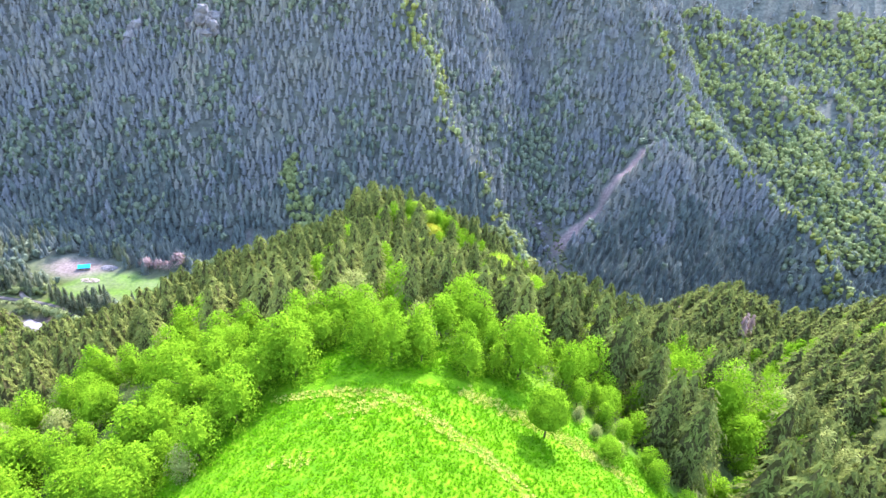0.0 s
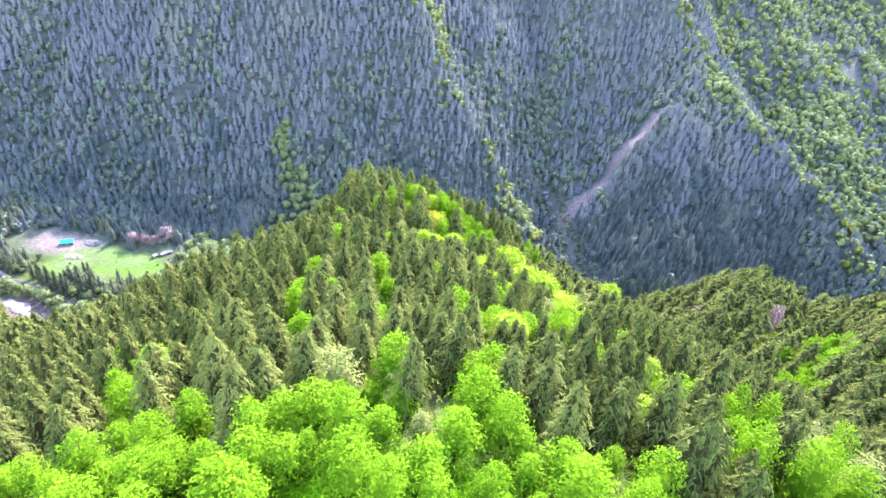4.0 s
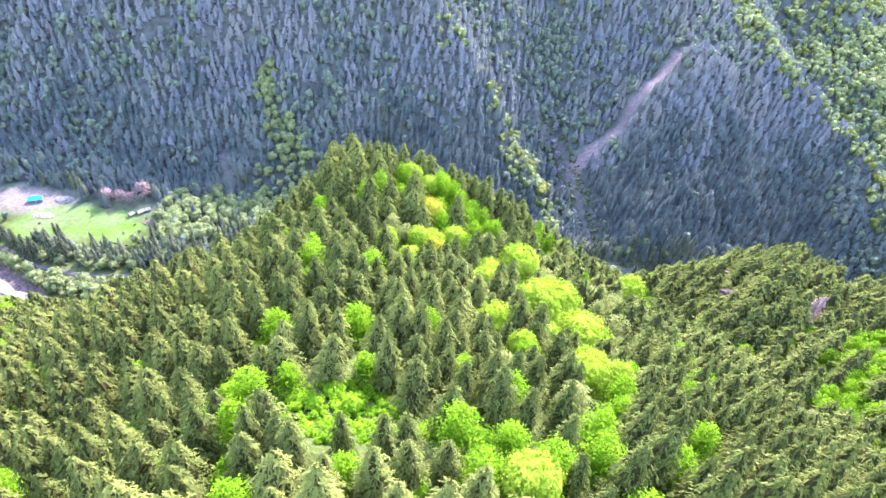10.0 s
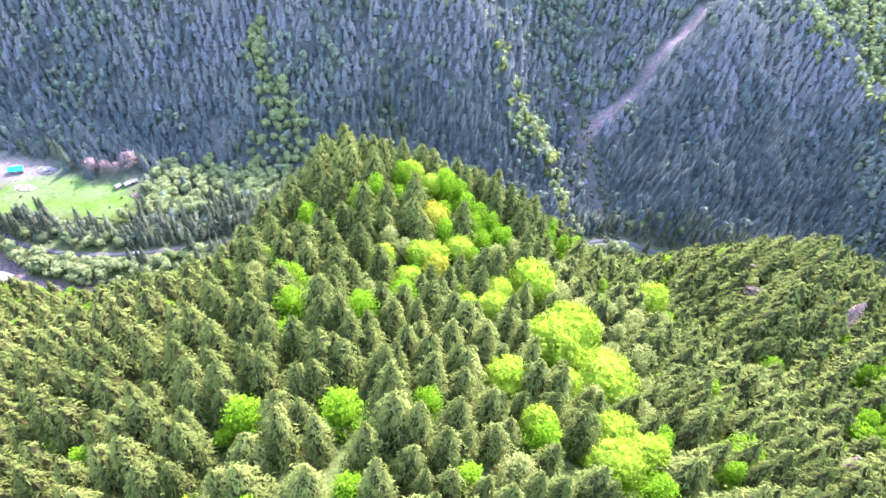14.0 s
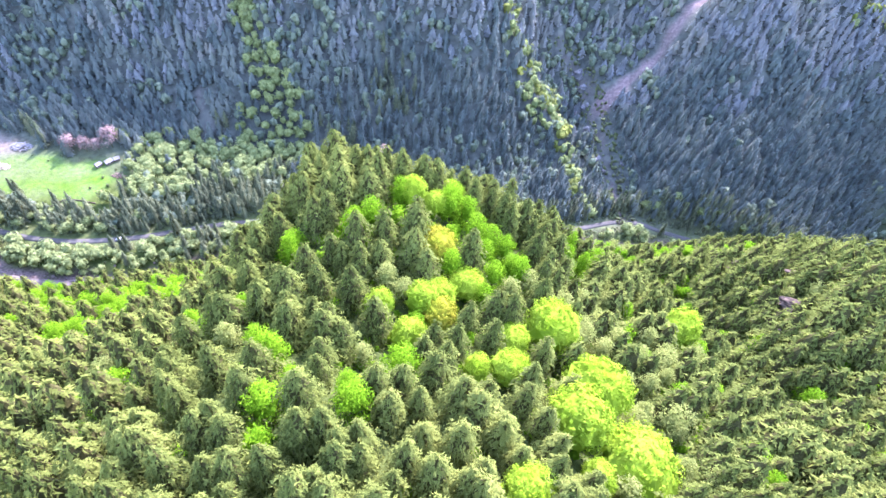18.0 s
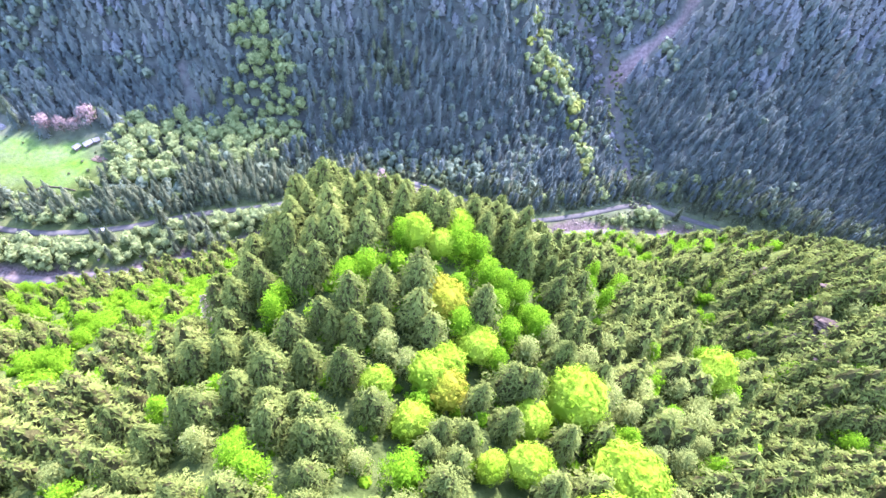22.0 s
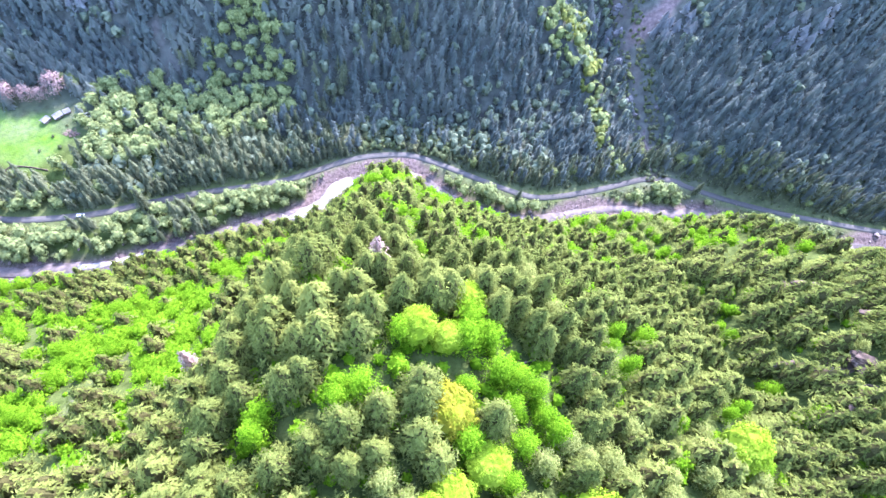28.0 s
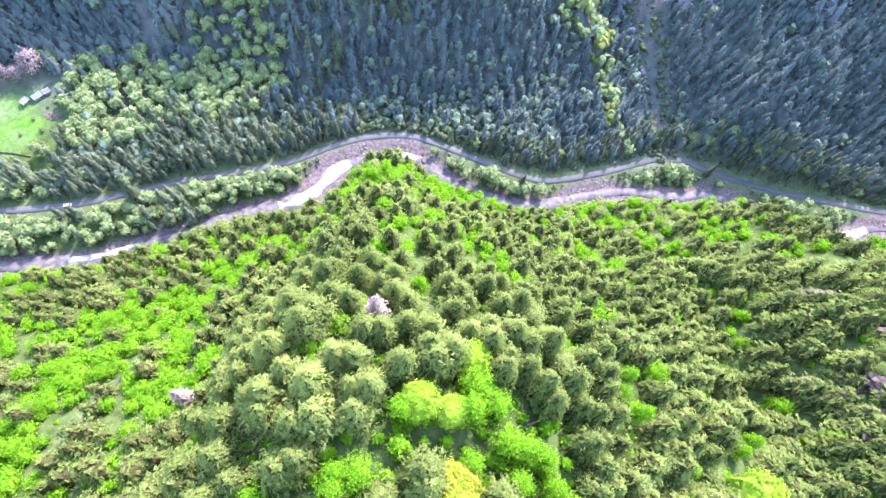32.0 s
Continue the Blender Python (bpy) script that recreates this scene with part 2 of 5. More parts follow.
def land(x, y):
    """The height of the ground."""
    x, y = np.asarray(x, float), np.asarray(y, float)
    total = np.zeros(np.broadcast(x, y).shape)
    soft = 7.0
    river_y = np.interp(x, [p[0] for p in RIVER], [p[1] for p in RIVER])
    for k, (line, fall, radius) in enumerate(RIDGES):
        best = np.full(total.shape, -1e4)
        for (ax, ay, az), (bx, by, bz) in zip(line[:-1], line[1:]):
            dx, dy = bx - ax, by - ay
            t = np.clip(((x - ax) * dx + (y - ay) * dy) / (dx * dx + dy * dy), 0, 1)
            d = np.hypot(x - ax - t * dx, y - ay - t * dy)
            best = np.maximum(best, az + t * (bz - az) - fall * (np.sqrt(d * d + radius * radius) - radius))
        if k in (0, 1, 2, 10):   # the hills on the near bank
            best = np.where(y > river_y, -1e4, best)
        total += np.exp(np.clip(best - 200, -600, 700) / soft)
    ry = np.interp(x, [p[0] for p in ROAD], [p[1] for p in ROAD])
    low = valley(x) + 0.10 * np.clip(y - ry - 6, 0, 400)
    z = soft * np.log(total + 1e-200) + 200
    # the near hills break off towards the river
    gap = np.maximum(away(x, y, RIVER), 0) if np.ndim(x) else away(x, y, RIVER)
    brink = valley(x) + np.interp(x, [p[0] for p in BRINK], [p[1] for p in BRINK]) * gap
    brink = np.where(y < river_y, brink, 1e4)
    z = np.minimum(z, brink) - 3.0 * np.exp(-np.abs(z - brink) / 9.0)
    high = np.maximum(z, low)
    z = high + soft * 0.5 * np.log1p(np.exp(-np.abs(z - low) / (soft * 0.5)))
    wild = np.clip((z - low - 3) / 25, 0, 1) * np.clip((np.hypot((x - 0) / 60, (y - 20) / 62) - 0.9) / 0.4, 0, 1)
    z = z + wild * (rough(x, y, 70, 3) * 10 + rough(x, y, 18, 8) * 3.5)
    # gullies and ribs down the far mountainside
    z = z + np.clip((y - 490) / 120, 0, 1) * wild * (rough(x * 1.6, y * 0.5, 60, 23) * 26 + rough(x, y, 30, 29) * 8)
    z = z - 9.5 * np.exp(-((x - 51) / 20) ** 2 - ((y - 203) / 32) ** 2)   # a hollow below the crest
    z = z - 11.0 * np.exp(-((x - 138) / 26) ** 2 - ((y - 296) / 34) ** 2)
    near = (y > 330) & (y < 520)
    if np.any(near):
        xs, ys, zs = (np.broadcast_to(v, z.shape)[near] for v in (x, y, z))
        v = valley(xs)
        d = away(xs, ys, RIVER)
        w = bed(xs)
        k = np.clip((d - w) / 12, 0, 1)
        zs = np.minimum(zs, v - 4.5 + np.where(d > w, (d - w) * 0.9, 0)) * (1 - k * k) + zs * k * k
        d = away(xs, ys, ROAD)
        k = np.clip((d - 4) / 7, 0, 1)
        zs = (v - 0.15) * (1 - k) + zs * k
        z = z.copy()
        z[near] = zs
    return z


# ---- end of landform ----


# ---- mesh tools ----
def mesh_from(name, verts, tris, mats, index=None, smooth=False):
    """A mesh from arrays of corners and triangles."""
    me = bpy.data.meshes.new(name)
    verts, tris = np.asarray(verts, np.float32), np.asarray(tris, np.int32)
    me.vertices.add(len(verts))
    me.vertices.foreach_set("co", verts.ravel())
    me.loops.add(tris.size)
    me.loops.foreach_set("vertex_index", tris.ravel())
    me.polygons.add(len(tris))
    me.polygons.foreach_set("loop_start", np.arange(0, tris.size, 3, dtype=np.int32))
    for m in mats:
        me.materials.append(m)
    if index is not None:
        me.polygons.foreach_set("material_index", np.asarray(index, np.int32))
    me.polygons.foreach_set("use_smooth", np.full(len(tris), smooth))
    me.update(calc_edges=True)
    return me


class Shape:
    """Corners, triangles and a material number for each triangle."""

    def __init__(self):
        self.v, self.t, self.m, self.n = [], [], [], 0

    def add(self, verts, tris, mat=0):
        verts, tris = np.asarray(verts, float), np.asarray(tris, int)
        self.v.append(verts)
        self.t.append(tris + self.n)
        self.m.append(np.full(len(tris), mat))
        self.n += len(verts)

    def arrays(self):
        return np.vstack(self.v), np.vstack(self.t), np.concatenate(self.m)

    def mesh(self, name, mats, smooth=False):
        v, t, m = self.arrays()
        return mesh_from(name, v, t, mats, m, smooth)


def tube(shape, points, radii, sides=6, mat=0):
    """A bent, tapered pipe through the points."""
    rings = []
    for p, r in zip(points, radii):
        ang = np.arange(sides) * 2 * math.pi / sides
        rings.append(np.c_[p[0] + r * np.cos(ang), p[1] + r * np.sin(ang), np.full(sides, p[2])])
    tris = []
    for k in range(len(rings) - 1):
        for i in range(sides):
            j = (i + 1) % sides
            a, b = k * sides, (k + 1) * sides
            tris += [(a + i, a + j, b + j), (a + i, b + j, b + i)]
    shape.add(np.vstack(rings), tris, mat)


def part(name, me, parent, label=""):
    ob = new(name, me)
    ob.parent = parent
    return tagged(ob, label)


# ---- trees ----
def reach_at(h, wide, full=1.9):
    return wide * (1.0 - h ** full) ** 0.66 * np.minimum(1.0, 0.6 + 1.9 * h) * (1.06 - 0.22 * h) + 0.012


def spruce(rng, tiers, boughs, wide, ragged=0.2, sprays=6, size=0.035, full=1.9, bare=0.05, inner=1):
    """The crown of a spruce one metre high: tiers of drooping boughs set with small needle sprays round a dense heart."""
    s = Shape()
    # inner cones: shade between the boughs is put into a dark colour
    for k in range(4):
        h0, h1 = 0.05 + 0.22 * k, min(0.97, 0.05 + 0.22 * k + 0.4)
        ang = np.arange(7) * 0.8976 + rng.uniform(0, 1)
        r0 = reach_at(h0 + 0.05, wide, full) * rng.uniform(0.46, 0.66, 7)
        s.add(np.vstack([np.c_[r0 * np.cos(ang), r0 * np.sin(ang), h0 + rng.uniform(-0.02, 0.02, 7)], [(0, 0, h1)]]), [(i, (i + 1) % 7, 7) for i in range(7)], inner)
    for k in range(tiers):
        h = bare + (0.965 - bare) * (k / (tiers - 1)) ** 0.92
        n = max(3, int(boughs * (0.45 + 0.55 * (1 - h))))
        ang = np.repeat(rng.uniform(0, 6.28) + (np.arange(n) + rng.uniform(-0.35, 0.35, n)) * 2 * math.pi / n, sprays)
        r = np.repeat(reach_at(h, wide, full) * rng.uniform(1 - 1.6 * ragged, 1 + ragged, n), sprays)
        sag = np.repeat(rng.uniform(0.2, 0.5, n), sprays) * r
        z = np.repeat(h + rng.uniform(-0.02, 0.02, n), sprays)
        m = len(ang)
        c = np.c_[np.cos(ang), np.sin(ang), np.zeros(m)]
        d = np.c_[-np.sin(ang), np.cos(ang), np.zeros(m)]
        u = 1.04 - 0.6 * rng.uniform(0, 1, m) ** 1.5
        side = rng.uniform(-1, 1, m) * (1.08 - u * 0.85) * 0.62 * r
        at = c * (r * u)[:, None] + d * side[:, None]
        at[:, 2] = z + r * 0.3 * u * (1 - u) - sag * u * u - np.abs(side) * 0.3 + rng.uniform(-0.3, 0.3, m) * size
        face = c * 0.75 + np.c_[np.zeros((m, 2)), np.full(m, 0.62)] + rng.normal(0, 0.26, (m, 3))
        face /= np.linalg.norm(face, axis=1)[:, None]
        out = c * rng.uniform(0.3, 0.9, (m, 1)) + d * rng.uniform(-0.8, 0.8, (m, 1)) + np.c_[np.zeros((m, 2)), rng.uniform(-1.0, -0.2, m)]
        out -= face * np.sum(out * face, 1)[:, None]
        out /= np.linalg.norm(out, axis=1)[:, None]
        flat = np.cross(out, face)
        k_ = (size * rng.uniform(0.7, 1.4, m))[:, None]
        v = np.stack([at + out * k_ * 1.3, at - out * k_ * 0.7 + flat * k_ * 0.33, at - out * k_ * 0.7 - flat * k_ * 0.33], 1).reshape(-1, 3)
        s.add(v, np.arange(m * 3).reshape(-1, 3))
    s.add([(0.012, 0, 0.92), (-0.006, 0.01, 0.92), (-0.006, -0.01, 0.92), (0, 0, 1.02)], [(0, 1, 3), (1, 2, 3), (2, 0, 3)])
    return s


def far_spruce(rng, wide=0.25, count=20):
    """A small conifer: a ragged double cone set with drooping sprays."""
    s = Shape()
    for h0, h1, f in ((0.06, 0.8, 0.75), (0.42, 1.02, 0.8)):
        ang = np.arange(6) * 1.0472 + rng.uniform(0, 1)
        r = reach_at(h0 + 0.04, wide, 1.4) * f * rng.uniform(0.85, 1.15, 6)
        s.add(np.vstack([np.c_[r * np.cos(ang), r * np.sin(ang), h0 + rng.uniform(-0.03, 0.03, 6)], [(0, 0, h1)]]), [(i, (i + 1) % 6, 6) for i in range(6)])
    h = 0.1 + 0.84 * (np.arange(count) / count) ** 0.85
    ang = np.arange(count) * 2.4 + rng.uniform(-0.4, 0.4, count)
    r = reach_at(h, wide, 1.45) * rng.uniform(0.7, 1.1, count)
    c = np.c_[np.cos(ang), np.sin(ang), np.zeros(count)]
    d = np.c_[-np.sin(ang), np.cos(ang), np.zeros(count)]
    w = (0.02 + 0.3 * r)[:, None]
    tip = c * r[:, None] + np.c_[np.zeros((count, 2)), h - 0.35 * r]
    root = c * 0.4 * r[:, None] + np.c_[np.zeros((count, 2)), h + 0.07]
    v = np.stack([root, tip + d * w, tip - d * w * rng.uniform(0.5, 1, (count, 1)) - (0, 0, 0.02)], 1).reshape(-1, 3)
    s.add(v, np.arange(count * 3).reshape(-1, 3))
    return s


def heart(s, rng, form, centre, share):
    """The dense, lumpy inside of a leafy crown."""
    a_ = np.arange(8) * 0.7854
    rows_ = []
    for e_ in (-0.9, -0.3, 0.35, 0.85):
        rad = math.sqrt(1 - e_ * e_) * share * rng.uniform(0.85, 1.15, 8)
        rows_.append(np.c_[form[0] * rad * np.cos(a_), form[1] * rad * np.sin(a_), centre + form[2] * e_ * share + rng.uniform(-0.02, 0.02, 8)])
    t = []
    for k in range(3):
        for i in range(8):
            j = (i + 1) % 8
            t += [(k * 8 + i, k * 8 + j, k * 8 + 8 + j), (k * 8 + i, k * 8 + 8 + j, k * 8 + 8 + i)]
    v = np.vstack(rows_ + [[(0, 0, centre + form[2] * share)]])
    t += [(24 + i, 24 + (i + 1) % 8, 32) for i in range(8)]
    s.add(v, t)


def broadleaf(rng, leaves, size, form=(0.36, 0.36, 0.42), centre=0.58, clumps=26, open_crown=0.0, core=0.72, lump=(0.07, 0.15)):
    """The crown of a broad-leaved tree one metre high: clumps of small leaf sprays on a lumpy, uneven outline."""
    s = Shape()
    if core:
        heart(s, rng, form, centre, core)
    per = max(3, leaves // clumps)
    for k in range(clumps):
        g0 = rng.normal(size=3)
        g0 /= np.linalg.norm(g0)
        if g0[2] < -0.5:
            g0[2] *= -1
        f = rng.uniform(0.66, 0.95)
        c = np.array([g0[0] * form[0] * f, g0[1] * form[1] * f, centre + g0[2] * form[2] * f])
        rad = rng.uniform(*lump)
        g = rng.normal(size=(per, 3))
        g /= np.linalg.norm(g, axis=1)[:, None]
        g = g + g0 * 0.35
        at = c + g * rad * rng.uniform(0.5, 1.1 + open_crown, (per, 1))
        nrm = g + g0 * 0.8 + rng.normal(size=(per, 3)) * 0.25
        nrm /= np.linalg.norm(nrm, axis=1)[:, None]
        u = np.cross(nrm, rng.normal(size=(per, 3)))
        u /= np.linalg.norm(u, axis=1)[:, None] + 1e-9
        w = np.cross(nrm, u)
        kk = size * rng.uniform(0.6, 1.35, (per, 1))
        v = np.stack([at + u * kk * 1.2, at - u * kk * 0.7 + w * kk * 0.75, at - u * kk * 0.7 - w * kk * 0.75], 1).reshape(-1, 3)
        s.add(v, np.arange(per * 3).reshape(-1, 3))
    return s


def beech(rng, boughs, leaves, size, form=(0.3, 0.3), low=0.06, core=0.55, point=0.75):
    """A feathery young crown one metre high, leafy to the ground: many rising boughs set with small leaf sprays."""
    s = Shape()
    mid = low + (1 - low) * 0.45
    if core:
        heart(s, rng, (form[0], form[1], (1 - low) * 0.5), mid, core)
    n = max(3, leaves // boughs)
    h = low + 0.03 + (0.96 - low) * ((np.arange(boughs) + rng.uniform(0, 1, boughs)) / boughs) ** 1.05
    u_ = (h - low) / (1 - low)
    az = np.arange(boughs) * 2.39996 + rng.uniform(-0.3, 0.3, boughs)
    env = (np.minimum(1, 0.8 + 0.9 * u_) * np.maximum(0.0, 1 - u_ ** 2.2) ** point) * rng.uniform(0.72, 1.1, boughs)
    tip = np.c_[np.cos(az) * form[0] * env, np.sin(az) * form[1] * env, h]
    reach = np.hypot(tip[:, 0], tip[:, 1])
    root = np.c_[tip[:, :2] * 0.08, np.maximum(0.03, h - 0.95 * reach - 0.05)]
    tip, root = np.repeat(tip, n, 0), np.repeat(root, n, 0)
    m = len(tip)
    f = 1.08 - 0.62 * rng.uniform(0, 1, (m, 1)) ** 1.3
    along = tip - root
    span = np.linalg.norm(along, axis=1)[:, None]
    along = along / (span + 1e-6)
    at = root + (tip - root) * f + rng.normal(0, 1, (m, 3)) * (0.02 + 0.05 * (1.15 - f))
    outward = at - (0, 0, mid - 0.1)
    outward /= np.linalg.norm(outward, axis=1)[:, None]
    nrm = outward + (0, 0, 0.35) + rng.normal(0, 0.45, (m, 3))
    nrm /= np.linalg.norm(nrm, axis=1)[:, None]
    u = along + rng.normal(0, 0.5, (m, 3))
    u -= nrm * np.sum(u * nrm, 1)[:, None]
    u /= np.linalg.norm(u, axis=1)[:, None] + 1e-9
    w = np.cross(nrm, u)
    k = size * rng.uniform(0.6, 1.4, (m, 1))
    v = np.stack([at + u * k * 1.3, at - u * k * 0.7 + w * k * 0.6, at - u * k * 0.7 - w * k * 0.6], 1).reshape(-1, 3)
    s.add(v, np.arange(m * 3).reshape(-1, 3))
    return s


def far_broadleaf(rng, sprays=18):
    """A small broad-leaved crown of leaf sprays on an uneven dome."""
    s = Shape()
    ang = np.arange(6) * 1.0472
    rings = [np.c_[0.22 * f * np.cos(ang) * rng.uniform(0.7, 1.3, 6), 0.22 * f * np.sin(ang), z + rng.uniform(-0.04, 0.04, 6)] for f, z in ((0.7, 0.14), (1.1, 0.45), (0.75, 0.72))]
    t = [tri_ for k in (0, 6) for i in range(6) for tri_ in ((k + i, k + (i + 1) % 6, k + 6 + (i + 1) % 6), (k + i, k + 6 + (i + 1) % 6, k + 6 + i))]
    s.add(np.vstack(rings + [[(0, 0, 0.84)]]), t + [(12 + i, 12 + (i + 1) % 6, 18) for i in range(6)])
    v, t, m = broadleaf(rng, sprays, 0.14, (0.34, 0.34, 0.4), 0.5, sprays // 3, 0.0, 0).arrays()
    s.add(v, t)
    return s


def trunk_shape(rng, limbs=0, wide=0.014, top=0.95):
    s = Shape()
    b1, b2 = rng.uniform(-0.01, 0.01, 2), rng.uniform(-0.015, 0.015, 2)
    tube(s, [(0, 0, -0.08), (0, 0, 0.02), (*b1, 0.4), (*b2, top)], [wide * 1.5, wide, wide * 0.75, wide * 0.15], 6)
    for k in range(limbs):
        ang, h = rng.uniform(0, 6.283), rng.uniform(0.25, 0.6)
        e = np.array([math.cos(ang), math.sin(ang), 0]) * rng.uniform(0.15, 0.28)
        tube(s, [(0, 0, h), e * 0.5 + (0, 0, h + 0.08), e + (0, 0, h + rng.uniform(0.12, 0.25))], [wide * 0.5, wide * 0.35, wide * 0.1], 4)
    return s


def joined(name, templates, places, mats, label, category, group=""):
    """Many plants in one mesh. Places: x, y, z, height, width share, turn, lean, template number."""
    vs, ts, ms, n = [], [], [], 0
    for i, tpl in enumerate(templates):
        v, t, m = tpl
        pl = places[places[:, 7] == i]
        if not len(pl):
            continue
        c, s_ = np.cos(pl[:, 5])[:, None], np.sin(pl[:, 5])[:, None]
        w = (pl[:, 3] * pl[:, 4])[:, None]
        x, y, z = v[None, :, 0] * w, v[None, :, 1] * w, v[None, :, 2] * pl[:, 3][:, None]
        xr, yr = x * c - y * s_ + z * pl[:, 6][:, None], x * s_ + y * c
        vs.append(np.stack([xr + pl[:, 0:1], yr + pl[:, 1:2], z + pl[:, 2:3]], -1).reshape(-1, 3))
        off = n + np.arange(len(pl))[:, None, None] * len(v)
        ts.append((t[None] + off).reshape(-1, 3))
        ms.append(np.tile(m, len(pl)))
        n += len(v) * len(pl)
    me = mesh_from(name, np.vstack(vs), np.vstack(ts), mats, np.concatenate(ms))
    return tagged(new(name, me), label, category, group, "stuff")


def with_trunk(shape, rng, wide=0.014):
    """Template arrays of a crown together with a plain trunk."""
    s = Shape()
    v, t, m = shape.arrays()
    s.v, s.t, s.m, s.n = [v], [t], [m], len(v)
    ang = np.arange(4) * math.pi / 2
    s.add(np.vstack([np.c_[np.cos(ang) * wide, np.sin(ang) * wide, np.full(4, -0.12)], [(0, 0, 0.9)]]), [(i, (i + 1) % 4, 4) for i in range(4)], 1)
    return s.arrays()


# ---- ground ----
def axis(lo, hi, inner_lo, inner_hi, fine, coarse):
    a = list(np.arange(inner_lo, inner_hi + 0.1, fine))
    step, v = fine, inner_hi
    while v < hi:
        step = min(coarse, step * 1.25)
        v += step
        a.append(v)
    step, v = fine, inner_lo
    while v > lo:
        step = min(coarse, step * 1.25)
        v -= step
        a.insert(0, v)
    return np.array(a)


SCAR = [(163, 576), (172, 582), (195, 594), (221, 618), (248, 641), (263, 655)]
GULLY = [(174, 472), (172, 502), (168, 525), (163, 547), (157, 573), (153, 595), (140, 610), (121, 622)]
BROWN_SLIP = [(-181, 530), (-175, 521), (-168, 511)]
LEFT_PATH = [(-120, 262), (-113, 278), (-109, 287), (-106, 296), (-103, 304)]
MEADOW_TRACK = [(-18, 60), (-10, 59), (-2, 57.5), (2, 54), (6, 50), (10, 47), (14, 42.5), (18, 30), (20, 0), (18, -60)]


def meadow_share(x, y):
    """How far a place lies inside the hilltop meadow: above 0 is inside."""
    edge = np.interp(x, [-60, -30, -20, -12, 0, 10, 22, 34, 50], [16, 40, 58, 66, 63, 59, 55, 48, 30])
    side = np.interp(x + np.where(y < 30, rough(x * 0, y, 25, 19) * 22, 0), [-70, -52, -40, 44, 60], [-20, -5, 1, 1, -20])
    return np.minimum(edge - y, side * 10)


def field_share(x, y):
    """The pasture by the huts."""
    return 1 - np.maximum(np.abs((x + 275) / 50), np.abs((y - 445 - 0.06 * (x + 275)) / 25)) + rough(x, y, 26, 71) * 0.5


gx, gy = axis(-2600, 2600, -420, 450, 4.6, 140), axis(-900, 2600, -10, 700, 4.6, 140)
X, Y = np.meshgrid(gx, gy)
Z = land(X, Y)
nx, ny = len(gx), len(gy)
idx = np.arange(nx * ny).reshape(ny, nx)
q = np.stack([idx[:-1, :-1], idx[:-1, 1:], idx[1:, 1:], idx[1:, :-1]], -1).reshape(-1, 4)
tri = np.vstack([q[:, [0, 1, 2]], q[:, [0, 2, 3]]])


def cover(x, y):
    """Shares of grass, bare earth and pale gravel."""
    grass = np.clip(meadow_share(x, y) / 3 + np.where(x < -18, 7, 5), 0, 1)
    grass = np.maximum(grass, np.clip(field_share(x, y) * 6, 0, 1) * (0.4 + 0.3 * lattice(x / 9, y / 6, 72)))
    grass = np.maximum(grass, np.clip((4 - away(x, y, [(-42, 61), (-47, 50), (-50, 40)])) / 2, 0, 1))
    d = away(x, y, ROAD)
    grass = np.maximum(grass, 0.05 * np.clip((9 - d) / 5, 0, 1))
    earth = 1.0 * np.clip((9.0 - 0.025 * np.clip(x - 170, 0, 200) - away(x, y, SCAR) + rough(x, y, 10, 40) * 7) / 5, 0, 1)
    earth = np.maximum(earth, 0.18 * np.clip((14 - d) / 6, 0, 1) * (0.5 + 0.5 * lattice(x / 7, y / 7, 46)) * (field_share(x, y) < 0))
    earth = np.maximum(earth, 0.35 * np.clip((2.5 - away(x, y, LEFT_PATH)) / 2, 0, 1))
    earth = np.maximum(earth, 0.8 * np.clip(1.6 - np.hypot((x + 328) / 24, (y - 470) / 13), 0, 1))
    earth = np.maximum(earth, np.clip(field_share(x, y) * 6, 0, 1) * 0.45 * lattice(x / 14, y / 8, 73))
    earth = np.maximum(earth, 0.5 * np.clip((3 - away(x, y, BROWN_SLIP) + rough(x, y, 12, 44) * 8) / 4, 0, 1))
    gravel = np.clip((bed(x) + 1.5 - away(x, y, RIVER) + rough(x, y, 22, 61) * 5) / 3, 0, 1)
    gravel = np.maximum(gravel, 0.6 * lattice(x / 5, y / 7, 66) * np.clip((5 - away(x, y, GULLY) + rough(x, y, 9, 62) * 5) / 3, 0, 1))
    return grass, earth, gravel


